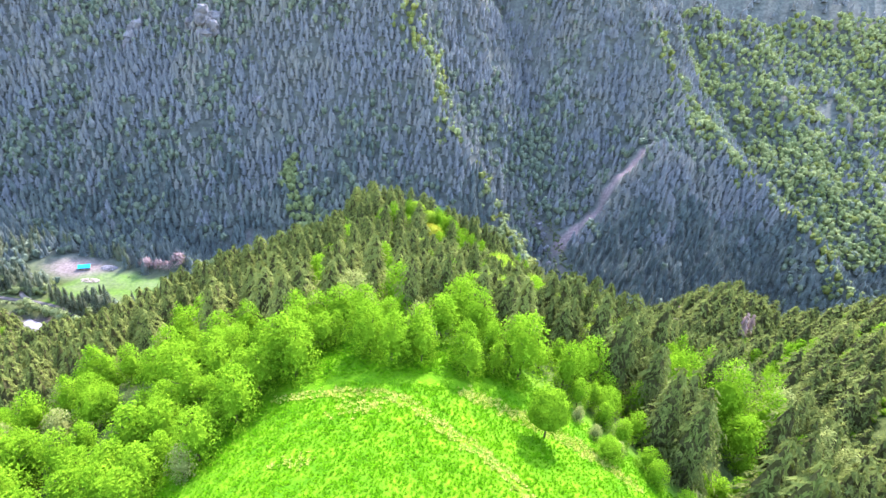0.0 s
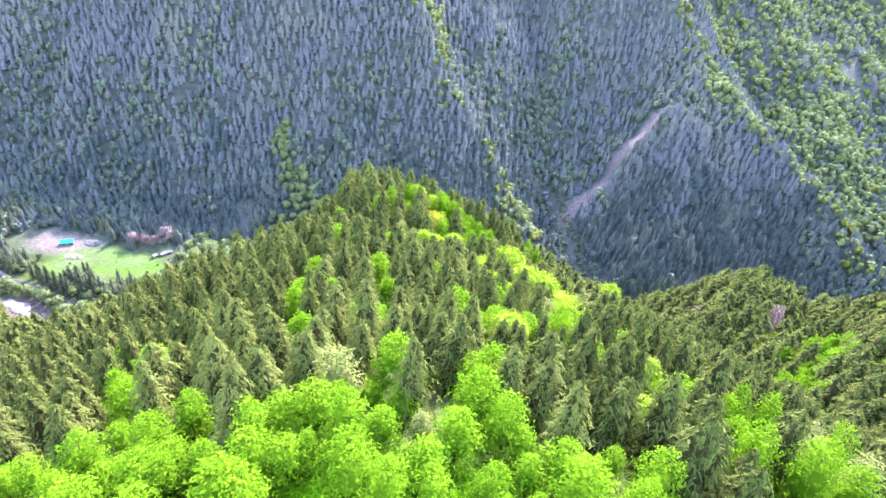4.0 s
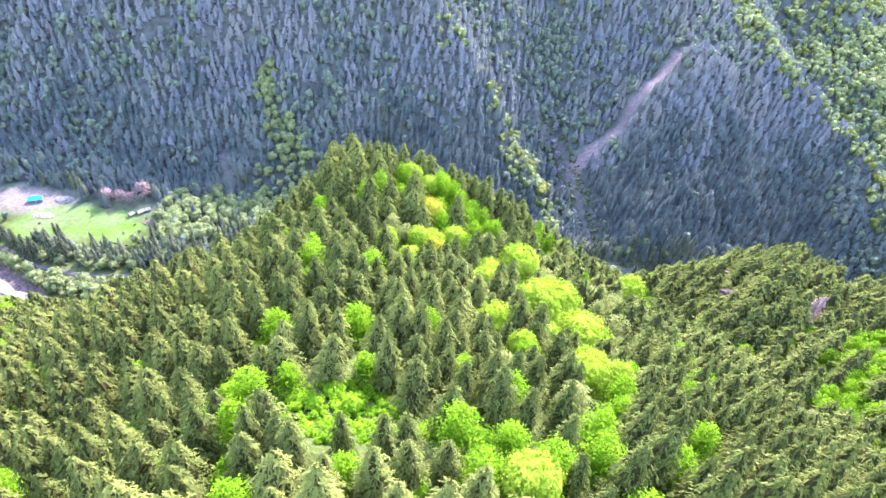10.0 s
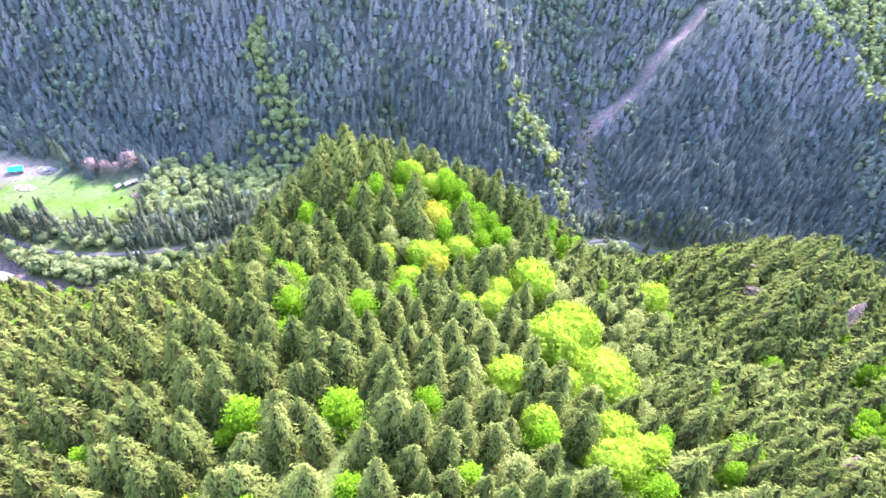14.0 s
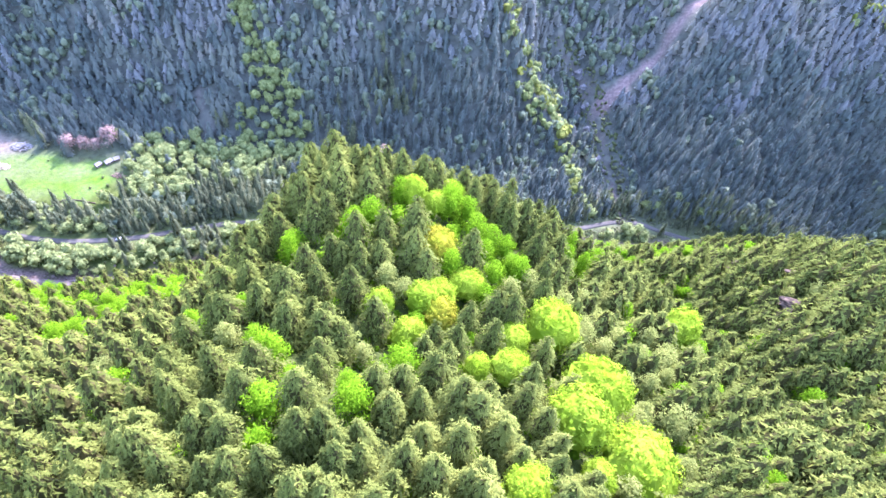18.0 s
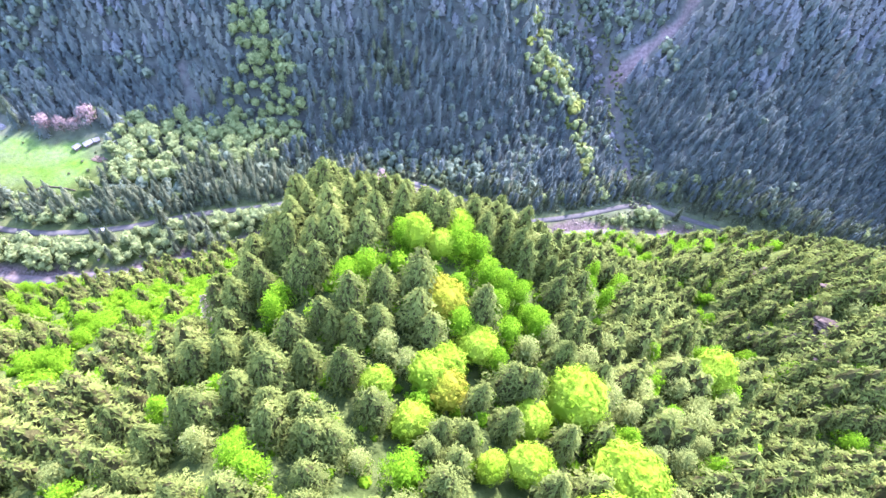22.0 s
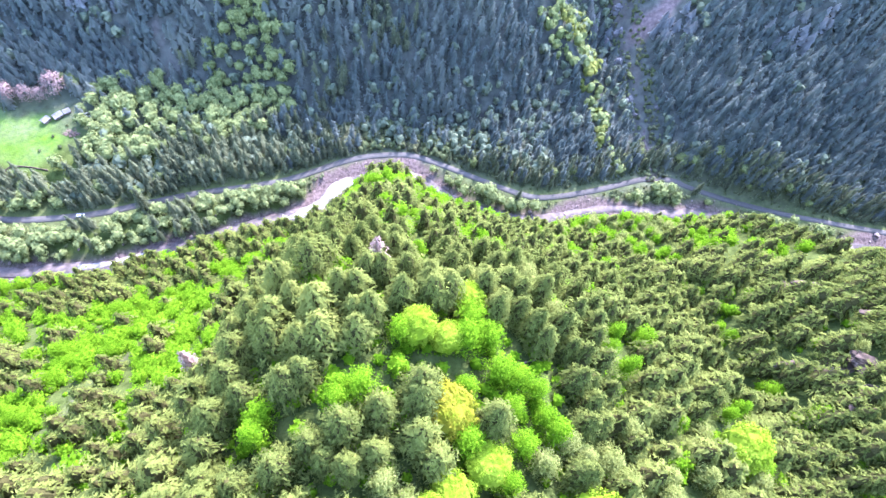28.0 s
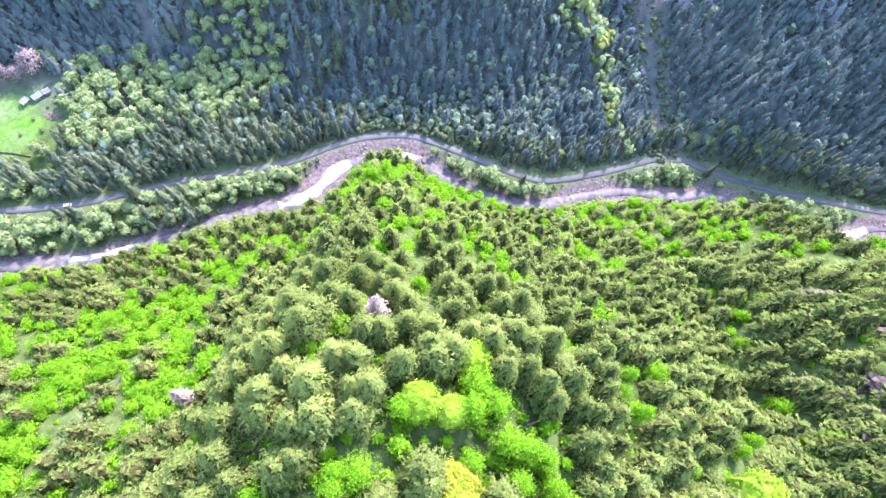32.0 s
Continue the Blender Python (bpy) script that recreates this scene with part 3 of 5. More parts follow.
def ground_material():
    m = bpy.data.materials.new("hillside ground")
    m.use_nodes = True
    n, link = m.node_tree.nodes, m.node_tree.links.new
    p = n["Principled BSDF"]
    p.inputs["Roughness"].default_value = 0.9
    p.inputs["Specular IOR Level"].default_value = 0.03
    geo = n.new("ShaderNodeNewGeometry")
    att = n.new("ShaderNodeAttribute")
    att.attribute_name = "cover"
    sep = n.new("ShaderNodeSeparateColor")
    link(att.outputs["Color"], sep.inputs["Color"])

    def two(low, high, scale, detail=6.0):
        noi = n.new("ShaderNodeTexNoise")
        noi.inputs["Scale"].default_value, noi.inputs["Detail"].default_value = scale, detail
        link(geo.outputs["Position"], noi.inputs["Vector"])
        r = n.new("ShaderNodeValToRGB")
        r.color_ramp.elements[0].position, r.color_ramp.elements[1].position = 0.34, 0.66
        r.color_ramp.elements[0].color, r.color_ramp.elements[1].color = (*low, 1), (*high, 1)
        link(noi.outputs["Fac"], r.inputs["Fac"])
        return r.outputs["Color"]

    def mix(a, b, f):
        x = n.new("ShaderNodeMix")
        x.data_type = "RGBA"
        link(f, x.inputs["Factor"])
        link(a, x.inputs["A"])
        link(b, x.inputs["B"])
        return x.outputs["Result"]
    wood = two((0.03, 0.046, 0.011), (0.07, 0.094, 0.026), 0.25)
    grass = two((0.036, 0.12, 0.002), (0.085, 0.2, 0.004), 0.35)
    # far forest floor, greyed to carry haze in its colour
    haze_floor = two((0.045, 0.052, 0.046), (0.09, 0.104, 0.086), 0.2)
    wood = mix(wood, haze_floor, att.outputs["Alpha"])
    earth = two((0.1, 0.078, 0.074), (0.18, 0.142, 0.136), 0.4)
    gravel = two((0.058, 0.044, 0.04), (0.135, 0.104, 0.095), 0.6)
    col = mix(mix(mix(wood, grass, sep.outputs[0]), earth, sep.outputs[1]), gravel, sep.outputs[2])
    link(col, p.inputs["Base Color"])
    bn = n.new("ShaderNodeTexNoise")
    bn.inputs["Scale"].default_value, bn.inputs["Detail"].default_value = 0.9, 8.0
    link(geo.outputs["Position"], bn.inputs["Vector"])
    b = n.new("ShaderNodeBump")
    b.inputs["Strength"].default_value, b.inputs["Distance"].default_value = 0.9, 0.5
    link(bn.outputs["Fac"], b.inputs["Height"])
    link(b.outputs["Normal"], p.inputs["Normal"])
    return m


M_GROUND = ground_material()
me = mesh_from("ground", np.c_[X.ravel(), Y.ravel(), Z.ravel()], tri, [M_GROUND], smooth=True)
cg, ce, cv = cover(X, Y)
# alpha: share of the haze-greyed floor, growing with y
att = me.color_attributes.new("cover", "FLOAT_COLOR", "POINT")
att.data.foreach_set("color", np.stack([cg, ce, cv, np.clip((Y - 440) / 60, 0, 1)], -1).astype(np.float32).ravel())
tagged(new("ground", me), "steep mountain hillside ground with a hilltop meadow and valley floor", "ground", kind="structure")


# ---- road and river ----
def ribbon(line, half, height, thick, step=3.0, edge=None):
    """A band along a line with a bottom and sides; height(x) gives its top."""
    c = curve(line, step)
    d = np.gradient(c, axis=0)
    d /= np.linalg.norm(d, axis=1)[:, None]
    nrm = np.c_[-d[:, 1], d[:, 0]]
    h = half if edge is None else half * (1 + edge(c[:, 0], c[:, 1]))[:, None]
    a, b = c + nrm * h, c - nrm * h
    z = height(c[:, 0])
    v = np.vstack([np.c_[a, z], np.c_[c, z + 0.05], np.c_[b, z], np.c_[a + nrm * 0.3, z - thick], np.c_[b - nrm * 0.3, z - thick]])
    n = len(c)
    i = np.arange(n - 1)
    t = []
    for p, q_ in ((0, 1), (1, 2), (3, 0), (2, 4)):
        p0, p1, q0, q1 = p * n + i, p * n + i + 1, q_ * n + i, q_ * n + i + 1
        t += [np.c_[p0, q0, q1], np.c_[p0, q1, p1]]
    s = Shape()
    s.add(v, np.vstack(t))
    return s, c, nrm


s, _, _ = ribbon(ROAD, 2.0, lambda x: valley(x) + 0.35, 1.2)
tagged(new("road", s.mesh("road", [M_ROAD], True)), "narrow winding grey asphalt mountain road along the valley", "road", kind="structure")
s, _, _ = ribbon([(-430, 470), (-395, 452), (-362, 436), (-352, 424), (-340, 417)], 1.7, lambda x: valley(x) + 1.2, 3.0)
M_TRACK = material("pale dirt track", (0.13, 0.115, 0.1), (0.22, 0.2, 0.17), 0.95, 0.5, bump=0.05)
tagged(new("track", s.mesh("track", [M_TRACK], True)), "pale dirt side track branching off the road", "track", kind="structure")


M_WATER = material("foaming river water", (0.05, 0.044, 0.042), (0.125, 0.105, 0.1), 0.5, 0.3, bump=0.25, bump_scale=0.7)
M_FOAM = material("white foaming water", (0.12, 0.108, 0.104), (0.29, 0.272, 0.262), 0.6, 0.5, bump=0.3, bump_scale=0.8)
for reach, half_ in (([(-84, 410), (-74, 414), (-65, 420), (-58, 429), (-52, 438), (-43, 445)], 3.4), ([(-330, 391), (-318, 389), (-304, 380), (-292, 372), (-276, 366)], 4.4), ([(-196, 366), (-176, 371), (-160, 379)], 1.5), ([(-30, 451.5), (-14, 455), (0, 451)], 3.0), ([(285, 414), (305, 418), (325, 426)], 3.5)):
    s, _, _ = ribbon(reach, half_, lambda x: valley(x) - 3.75, 0.5, 2.0, lambda x, y: rough(x, y, 9, 18) * 1.1)
    tagged(new("rapids", s.mesh("rapids", [M_FOAM], True)), "white foaming rapids of the mountain river", "water", kind="structure")
s, _, _ = ribbon(RIVER, 3.4, lambda x: valley(x) - 3.9, 0.6, 3.0, lambda x, y: rough(x, y, 30, 17) * 0.9)
tagged(new("river", s.mesh("river", [M_WATER], True)), "pale foaming mountain river over gravel", "water", kind="structure")


# ---- woods ----
rng = np.random.default_rng(7)
SHAPES = ((0.27, 0.2, 1.5), (0.3, 0.25, 2.1), (0.25, 0.18, 1.8), (0.28, 0.28, 2.3), (0.31, 0.22, 1.9), (0.26, 0.25, 2.0))
SPRUCE_FINE = [spruce(rng, 20, 11, w, g, 11, 0.028, f) for w, g, f in SHAPES]
SPRUCE_STUFF = [with_trunk(spruce(rng, 15, 9, w, g, 8, 0.034, f), rng) for w, g, f in SHAPES]
SPRUCE_MID = [with_trunk(spruce(rng, 11, 7, w, 0.25, 6, 0.045, f), rng) for w, f in ((0.28, 2.2), (0.31, 1.9), (0.26, 2.0), (0.3, 2.4))]
SPRUCE_HILL = [with_trunk(spruce(rng, 12, 8, w, 0.22, 7, 0.04, f), rng) for w, f in ((0.27, 1.9), (0.3, 1.7), (0.25, 1.8), (0.29, 2.1))]
SPRUCE_LOW = [with_trunk(spruce(rng, 10, 7, w, 0.2, 4, 0.055, f, 0.05, 0), rng) for w, f in ((0.25, 1.45), (0.28, 1.3), (0.23, 1.4), (0.26, 1.6))]
SPRUCE_SLOPE = [with_trunk(spruce(rng, 9, 7, w, 0.2, 3, 0.06, f, 0.05, 0), rng) for w, f in ((0.26, 1.4), (0.29, 1.3), (0.24, 1.35), (0.27, 1.5))]
LEAFY_LOOSE = [with_trunk(broadleaf(rng, 180, 0.062, (0.36, 0.36, 0.42), 0.5, 40, 0.0, 0.7, (0.06, 0.11)), rng, 0.02) for k in range(3)]
SPRUCE_FAR = [far_spruce(rng, w).arrays() for w in (0.29, 0.25, 0.31, 0.28, 0.26)]
LEAFY_FINE = [beech(rng, 130, n, 0.0185, f, 0.05, 0.5, p) for f, n, p in (((0.32, 0.32), 2000, 0.65), ((0.36, 0.34), 2200, 0.55), ((0.28, 0.28), 1900, 0.75), ((0.38, 0.36), 2200, 0.5))]
LEAFY_MID = [with_trunk(beech(rng, 60, 360, 0.042, (0.38, 0.36), 0.04, 0.62, 0.5), rng, 0.02) for k in range(3)]
LEAFY_NEAR = [with_trunk(beech(rng, 90, 1100, 0.025, (0.33, 0.33), 0.04, 0.55, 0.6), rng, 0.02) for k in range(3)]
LEAFY_FAR = [far_broadleaf(rng, 15).arrays() for k in range(4)]
UNDERGROWTH = [beech(rng, 24, 72, 0.092, (0.5, 0.48), 0.0, 0.7, 0.45).arrays() for k in range(3)]


LEAFY = [(-48, 109), (-46, 95), (-50, 100), (4, 164), (27, 161), (-26, 126), (-21, 111), (9, 126), (17, 126), (47, 151), (33, 131), (35, 114), (187, 227), (-11, 160), (-152, 220), (-27, 136), (11, 91), (8, 82), (-3, 91), (62, 103), (195, 213), (-64, 123), (-157, 247), (-28, 158), (55, 165), (78, 261), (-2, 310), (13, 276), (147, 315), (147, 285)]
LEAFY_LOW = [(-36, 253), (-19, 258), (-6, 328), (10, 261), (10, 249), (23, 264), (30, 256), (24, 249), (57, 281), (-137, 291), (-129, 277), (-135, 259), (-129, 262), (-121, 246), (-128, 315), (-117, 317), (-113, 329), (-117, 353), (-113, 290), (-43, 227), (-55, 222), (-194, 341), (-214, 341), (-136, 264), (-34, 210), (-30, 207), (-24, 199), (-27, 190), (-11, 194), (-13, 199), (-2, 209), (79, 220), (101, 230), (151, 240), (152, 271), (102, 267), (104, 250), (56, 226)]
LEAFY_RING = [(-59, 63), (-56, 70), (-47, 60), (-40, 64), (-49, 77), (-42, 72), (-40, 83), (-34, 67), (-31, 51), (-36, 46), (-26, 55), (-24, 73), (-18, 72), (-30, 84), (-16, 79), (-12, 73), (-7, 70), (-4, 76), (1, 69), (10, 80), (8, 67), (13, 66), (17, 71), (26, 78), (34, 73), (44, 50), (51, 60), (45, 43), (5, 74), (-10, 84), (-52, 48), (-62, 52), (-45, 40), (-58, 34), (48, 34), (9, 64), (2, 66), (-6, 68), (-14, 72), (32, 67), (36, 57), (56, 70), (60, 73), (74, 78), (66, 74), (70, 80), (63, 67)]
LEAFY_YELLOW = [(-2, 273), (5, 271), (7, 238), (2, 233), (15, 244), (-1, 221), (-9, 229), (16, 212), (11, 285), (18, 117), (44, 110), (38, 95), (27, 225), (27, 164), (51, 162), (41, 156), (23, 179), (47, 169), (25, 213), (41, 186), (47, 204)]
LARGE_DOMES = [(49, 213), (39, 199.5), (53, 191.5), (39, 232), (96, 254)]
LEAFY_FLANK = [(9, 92), (12, 118), (25, 107), (43, 142), (58, 138), (57, 112), (183, 234), (183, 219), (168, 211), (167, 203), (188, 203), (202, 244), (202, 236), (46, 126), (45, 105), (23, 122), (32, 125), (50, 107), (168, 194), (69, 160), (78, 168), (158, 225), (162, 216), (162, 197), (177, 213), (160, 192), (60, 171), (91, 200), (19, 138), (66, 113), (70, 86), (100, 111), (56, 81), (103, 134), (70, 83), (146, 131), (97, 97), (85, 122), (120, 115), (190, 212), (206, 207), (208, 227)]
LEAFY_EAST = [(57, 94), (62, 97), (69, 92), (75, 96), (84, 95), (101, 118), (70, 114), (79, 117), (84, 109), (76, 100), (90, 101), (95, 92), (108, 128), (128, 140), (118, 104)]
LEAFY_BROW = [(10, 272), (11, 278), (16, 274), (-6, 271), (21, 257), (28, 262), (32, 252), (59, 286), (61, 275), (73, 289), (110, 270), (-19, 256), (-14, 259), (-36, 248), (20, 241), (18, 266)]
LEAFY_ORANGE = [(6, 255), (7, 230)]
LEAFY_PALE = [(-8, 240), (-3, 236), (172, 298), (65, 240), (77, 226), (84, 240), (52, 236), (29, 245), (35, 250), (40, 248), (36, 286), (-71, 208), (-42, 213), (-11, 211), (48, 234), (58, 233), (70, 232), (80, 233), (69, 221), (62, 222), (47, 247), (32, 140), (60, 192), (-11, 88), (20, 151), (63, 210), (71, 205), (30, 301), (80, 246), (72, 208), (66, 193), (60, 207), (40, 110), (46, 111), (99, 246)]
BARE = [(-13, 295), (-74, 279), (130, 182), (197, 266), (190, 262)]


# Swathes of bright broad-leaved growth on the near slopes: a line and a half width.
GREEN_BANDS = [([(-122, 252), (-138, 272), (-125, 291)], 8), ([(-124, 317), (-110, 302), (-95, 296), (-80, 288)], 13), ([(-98, 322), (-90, 336), (-82, 351), (-68, 362)], 8), ([(-152, 294), (-130, 315), (-110, 329)], 9), ([(-6, 346), (-2, 313), (4, 301), (12, 285), (17, 274)], 4.5), ([(-29, 389), (-6, 403), (14, 407), (35, 395), (56, 398)], 11), ([(141, 350), (150, 338), (149, 320)], 6), ([(141, 374), (158, 383), (181, 394), (197, 368)], 8), ([(84, 357), (97, 352)], 7), ([(222, 254), (190, 226), (172, 210), (177, 197)], 8), ([(-232, 350), (-218, 357)], 8), ([(320, 195), (275, 240), (238, 240), (228, 225)], 13)]


def green_band(x, y):
    out = np.zeros(np.shape(x), bool)
    for line_, half_ in GREEN_BANDS:
        out |= away(x, y, line_) < half_ * (0.7 + 0.6 * lattice(x / 11, y / 11, 57))
    return out


GRASS_STRIP = [(-42, 61), (-47, 50), (-50, 40)]
OUTCROPS = [(176, 336, 8.5), (184, 331, 9.5), (189, 312, 6.0), (169, 291, 8.0), (175, 291, 7.5), (160, 294, 6.5), (167, 276, 8.5), (168, 281, 6.0)]


def scatter(x0, x1, y0, y1, gap, seed, jitter=0.42):
    """Places on a jittered, staggered grid."""
    r = np.random.default_rng(seed)
    xs, ys = np.arange(x0, x1, gap), np.arange(y0, y1, gap * 0.87)
    gx_, gy_ = np.meshgrid(xs, ys)
    gx_ = gx_ + (np.arange(len(ys)) % 2)[:, None] * gap / 2
    px_, py_ = gx_.ravel() + r.uniform(-jitter, jitter, gx_.size) * gap, gy_.ravel() + r.uniform(-jitter, jitter, gx_.size) * gap
    return px_, py_, r


def apart(x, y, spots, dist):
    ok = np.ones(len(x), bool)
    for sx, sy in spots:
        ok &= np.hypot(x - sx, y - sy) > dist
    return ok


def open_ground(x, y):
    """Where no forest tree stands."""
    return ~apart(x, y, [q_[:2] for q_ in OUTCROPS], 3.6) | (meadow_share(x, y) > -3) | (away(x, y, ROAD) < 4.5) | (away(x, y, RIVER) < bed(x) + np.where((y < 440) & (y < np.interp(x, [p[0] for p in RIVER], [p[1] for p in RIVER])) & ((x < -66) | (x > 20)), -1, 2.5)) | (field_share(x, y) > -0.12) | (away(x, y, SCAR) < 8.5) | (away(x, y, LEFT_PATH) < 2.2) | (away(x, y, GULLY) < 9) | (away(x, y, BROWN_SLIP) < 3.5)


def in_wedge(x, y):
    return np.abs(x) < 0.76 * y + 72


def rows_of(x, y, r, h_lo, h_hi, kinds, lean=0.015, w_lo=0.85, w_hi=1.2):
    n = len(x)
    return np.c_[x, y, land(x, y) - 0.3, r.uniform(h_lo, h_hi, n), r.uniform(w_lo, w_hi, n), r.uniform(0, 6.283, n), r.normal(0, lean, n), r.integers(0, kinds, n)]


tilt = np.random.default_rng(3)


def tree_thing(name, crown_me, trunk_me, x, y, h, w, turn, label, category="tree", group="", sink=0.3):
    ob = new(name)
    ob.empty_display_size = 0.2
    part("trunk", trunk_me, ob)
    part("crown", crown_me, ob)
    ob.matrix_basis = Matrix.LocRotScale((x, y, float(land(np.array([x]), np.array([y]))[0]) - sink), Euler((tilt.normal(0, 0.025), tilt.normal(0, 0.025), turn)), (h * w * tilt.uniform(0.9, 1.1), h * w * tilt.uniform(0.9, 1.1), h))
    return tagged(ob, label, category, group)


def big_at(x, y, r_):
    """Height and width share of a spruce: lower up on the ridge, tall on the flank below the meadow."""
    k = min(1, max(0, (y - 140) / 90))
    tall = 4.5 * min(1, max(0, (x - 22) / 14)) * min(1, max(0, (165 - y) / 40))
    return r_.uniform(12, 17) + 3.5 * k + tall, r_.uniform(0.78, 0.98) + 0.18 * k - 0.012 * tall


# near hill: spruces
px, py, r = scatter(-230, 150, 20, 185, 6.2, 11)
px_, py_, r = scatter(-230, 150, 187, 345, 7.7, 12)
px, py = np.r_[px, px_], np.r_[py, py_]
nose = away(px, py, RIVER)
keep = ~open_ground(px, py) & in_wedge(px, py) & apart(px, py, LEAFY + LEAFY_LOW + LEAFY_PALE + BARE, 4.8) & apart(px, py, LEAFY_FLANK, 3.8) & apart(px, py, LEAFY_EAST + LEAFY_BROW, 5.6) & apart(px, py, [(x_ - 4, y_ - 6) for x_, y_ in LEAFY_EAST], 4.5) & apart(px, py, LEAFY_YELLOW + LEAFY_ORANGE, 6) & apart(px, py, LARGE_DOMES, 8.5) & apart(px, py, [(x_ - 2, y_ - 7) for x_, y_ in LARGE_DOMES], 5) & (np.hypot((px + 8) / 14, (py - 133) / 6.5) > 1) & apart(px, py, LEAFY_RING, 5.5)
ms = meadow_share(px, py)
keep &= ~((ms > -20) & (px < 26)) & ~((ms > -9) & (px < 60)) & ~((px > -86) & (px < -26) & (py < 82)) & ~((py < 40) & (px > -90) & (px < 50))
light = lattice(px / 26, py / 26, 55)
lower = np.clip((118 - nose) / 60, 0, 1)
bush = (r.uniform(0, 1, len(px)) < 0.03 + 0.12 * lower * (light > 0.45) + 0.85 * np.clip((light - 0.66) * 6, 0, 1) * np.clip((130 - nose) / 40, 0, 1))
left_patch = (np.hypot((px + 100) / 42, (py - 285) / 52) < 1) & (light > 0.24)
bush |= left_patch & (r.uniform(0, 1, len(px)) < 0.3)
bush |= green_band(px, py) & (r.uniform(0, 1, len(px)) < 0.76)
bush &= py > 100
sx, sy = px[keep & ~bush], py[keep & ~bush]
bx, by = px[keep & bush], py[keep & bush]
core = (np.abs(sx + 5) < 48) & (sy > 66) & (sy < 235)
order = np.argsort(np.hypot((sx + 5) * 1.2, (sy - 120) * 0.5) + ~core * 1e4)
own = np.zeros(len(sx), bool)
own[order[:300]] = True
spruce_trunks = [trunk_shape(rng, 0).mesh("spruce_trunk", [M_BARK_SHADE]) for k in range(3)]
spruce_crowns = [s.mesh("spruce_crown", [M_SPRUCE, M_BARK_SHADE]) for s in SPRUCE_FINE]
for x, y in zip(sx[own], sy[own]):
    k = int(r.integers(0, 6))
    tree_thing("spruce_tree", spruce_crowns[k], spruce_trunks[k % 3], x, y, *big_at(x, y, r), r.uniform(0, 6.28), "tall dark green spruce with drooping boughs on the hillside", "spruce", "spruces on the near ridge")
fine = ~own & (((np.abs(sx + 5) < 58) & (sy < 320)) | ((sx > -125) & (sx < 125) & (sy < 190)))
brow = fine & (np.abs(sx + 3) < 44) & (sy > 212) & (sy < 318)
fine &= ~brow
rows = rows_of(sx[brow], sy[brow], r, 14, 21, 6)
rows[:, 3:5] = [big_at(x, y, r) for x, y in zip(sx[brow], sy[brow])]
hill_ = ~own & ~fine & ~brow & (sx > 60)
mid = ~own & ~fine & ~brow & ~hill_
joined("spruce_forest", [with_trunk(s, rng) for s in SPRUCE_FINE], rows, [M_SPRUCE, M_BARK_SHADE], "dense dark green spruces on the brow of the near ridge", "forest")
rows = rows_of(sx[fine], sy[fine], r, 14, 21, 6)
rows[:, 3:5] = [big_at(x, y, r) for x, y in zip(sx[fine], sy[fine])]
joined("spruce_forest", SPRUCE_STUFF, rows, [M_SPRUCE, M_BARK_SHADE], "dense dark green spruce forest covering the near ridge", "forest")
joined("spruce_forest", SPRUCE_HILL, rows_of(sx[hill_], sy[hill_], r, 14, 20, 4, 0.015, 1.15, 1.4), [M_SPRUCE, M_BARK_SHADE], "dense spruce forest in the gully beside the ridge", "forest")
joined("spruce_forest", SPRUCE_MID, rows_of(sx[mid], sy[mid], r, 12.5, 19, 4, 0.015, 0.95, 1.2), [M_SPRUCE, M_BARK_SHADE], "dense spruce forest on the flanks of the near ridge", "forest")
close = (by < 240) & (np.abs(bx) < 115)
joined("bush_growth", LEAFY_NEAR, rows_of(bx[close], by[close], r, 6, 9.5, 3, 0.03, 1.0, 1.4), [M_LEAF, M_BARK_SHADE], "bright green young trees standing between the nearest spruces", "bushes")
bx, by = bx[~close], by[~close]
joined("bush_growth", LEAFY_MID, rows_of(bx, by, r, 5.5, 9, 3, 0.03, 1.15, 1.6), [M_LEAF, M_BARK_SHADE], "bright green young broad-leaved trees between the spruces", "bushes")

# near broad-leaved trees, each its own
leaf_trunks = [trunk_shape(rng, 6, 0.02, 0.85).mesh("leafy_trunk", [M_BARK_SHADE]) for k in range(3)]
CROWNS = {m.name: [s.mesh("leafy_crown", [m]) for s in LEAFY_FINE] for m in (M_LEAF, M_LEAF_PALE)}
DOMES = [broadleaf(rng, 5200, 0.0165, f, c, 340, 0.0, 0.88, (0.035, 0.065)) for f, c in (((0.42, 0.42, 0.36), 0.52), ((0.4, 0.43, 0.38), 0.5), ((0.38, 0.36, 0.4), 0.52), ((0.44, 0.42, 0.35), 0.5))]
CROWNS |= {m.name: [s.mesh("leafy_crown", [m]) for s in DOMES] for m in (M_LEAF_YELLOW, M_LEAF_ORANGE)}


def leafy(spots, mat, lo, hi, label, w_lo=0.95, w_hi=1.25, group=""):
    for x, y in spots:
        k = int(r.integers(0, 4))
        tree_thing("broadleaf_tree", CROWNS[mat.name][k], leaf_trunks[k % 3], x, y, r.uniform(lo, hi), r.uniform(w_lo, w_hi), r.uniform(0, 6.28), label, "tree", group)


px2, py2, r2 = scatter(-84, 62, 14, 96, 4.8, 15)
ms = meadow_share(px2, py2)
ringed = (ms < -2) & (ms > -19) & (py2 > 44 - 0.2 * (px2 + 20)) & ((px2 < 26) | (ms > -12)) & apart(px2, py2, LEAFY_RING, 3.4) & apart(px2, py2, [(19, 54)], 9) & apart(px2, py2, [(24, 63), (31, 64)], 7)
ringed |= (px2 > -76) & (px2 < -28) & (py2 > 36) & (py2 < 80) & (ms < -2) & apart(px2, py2, LEAFY_RING, 3.4)
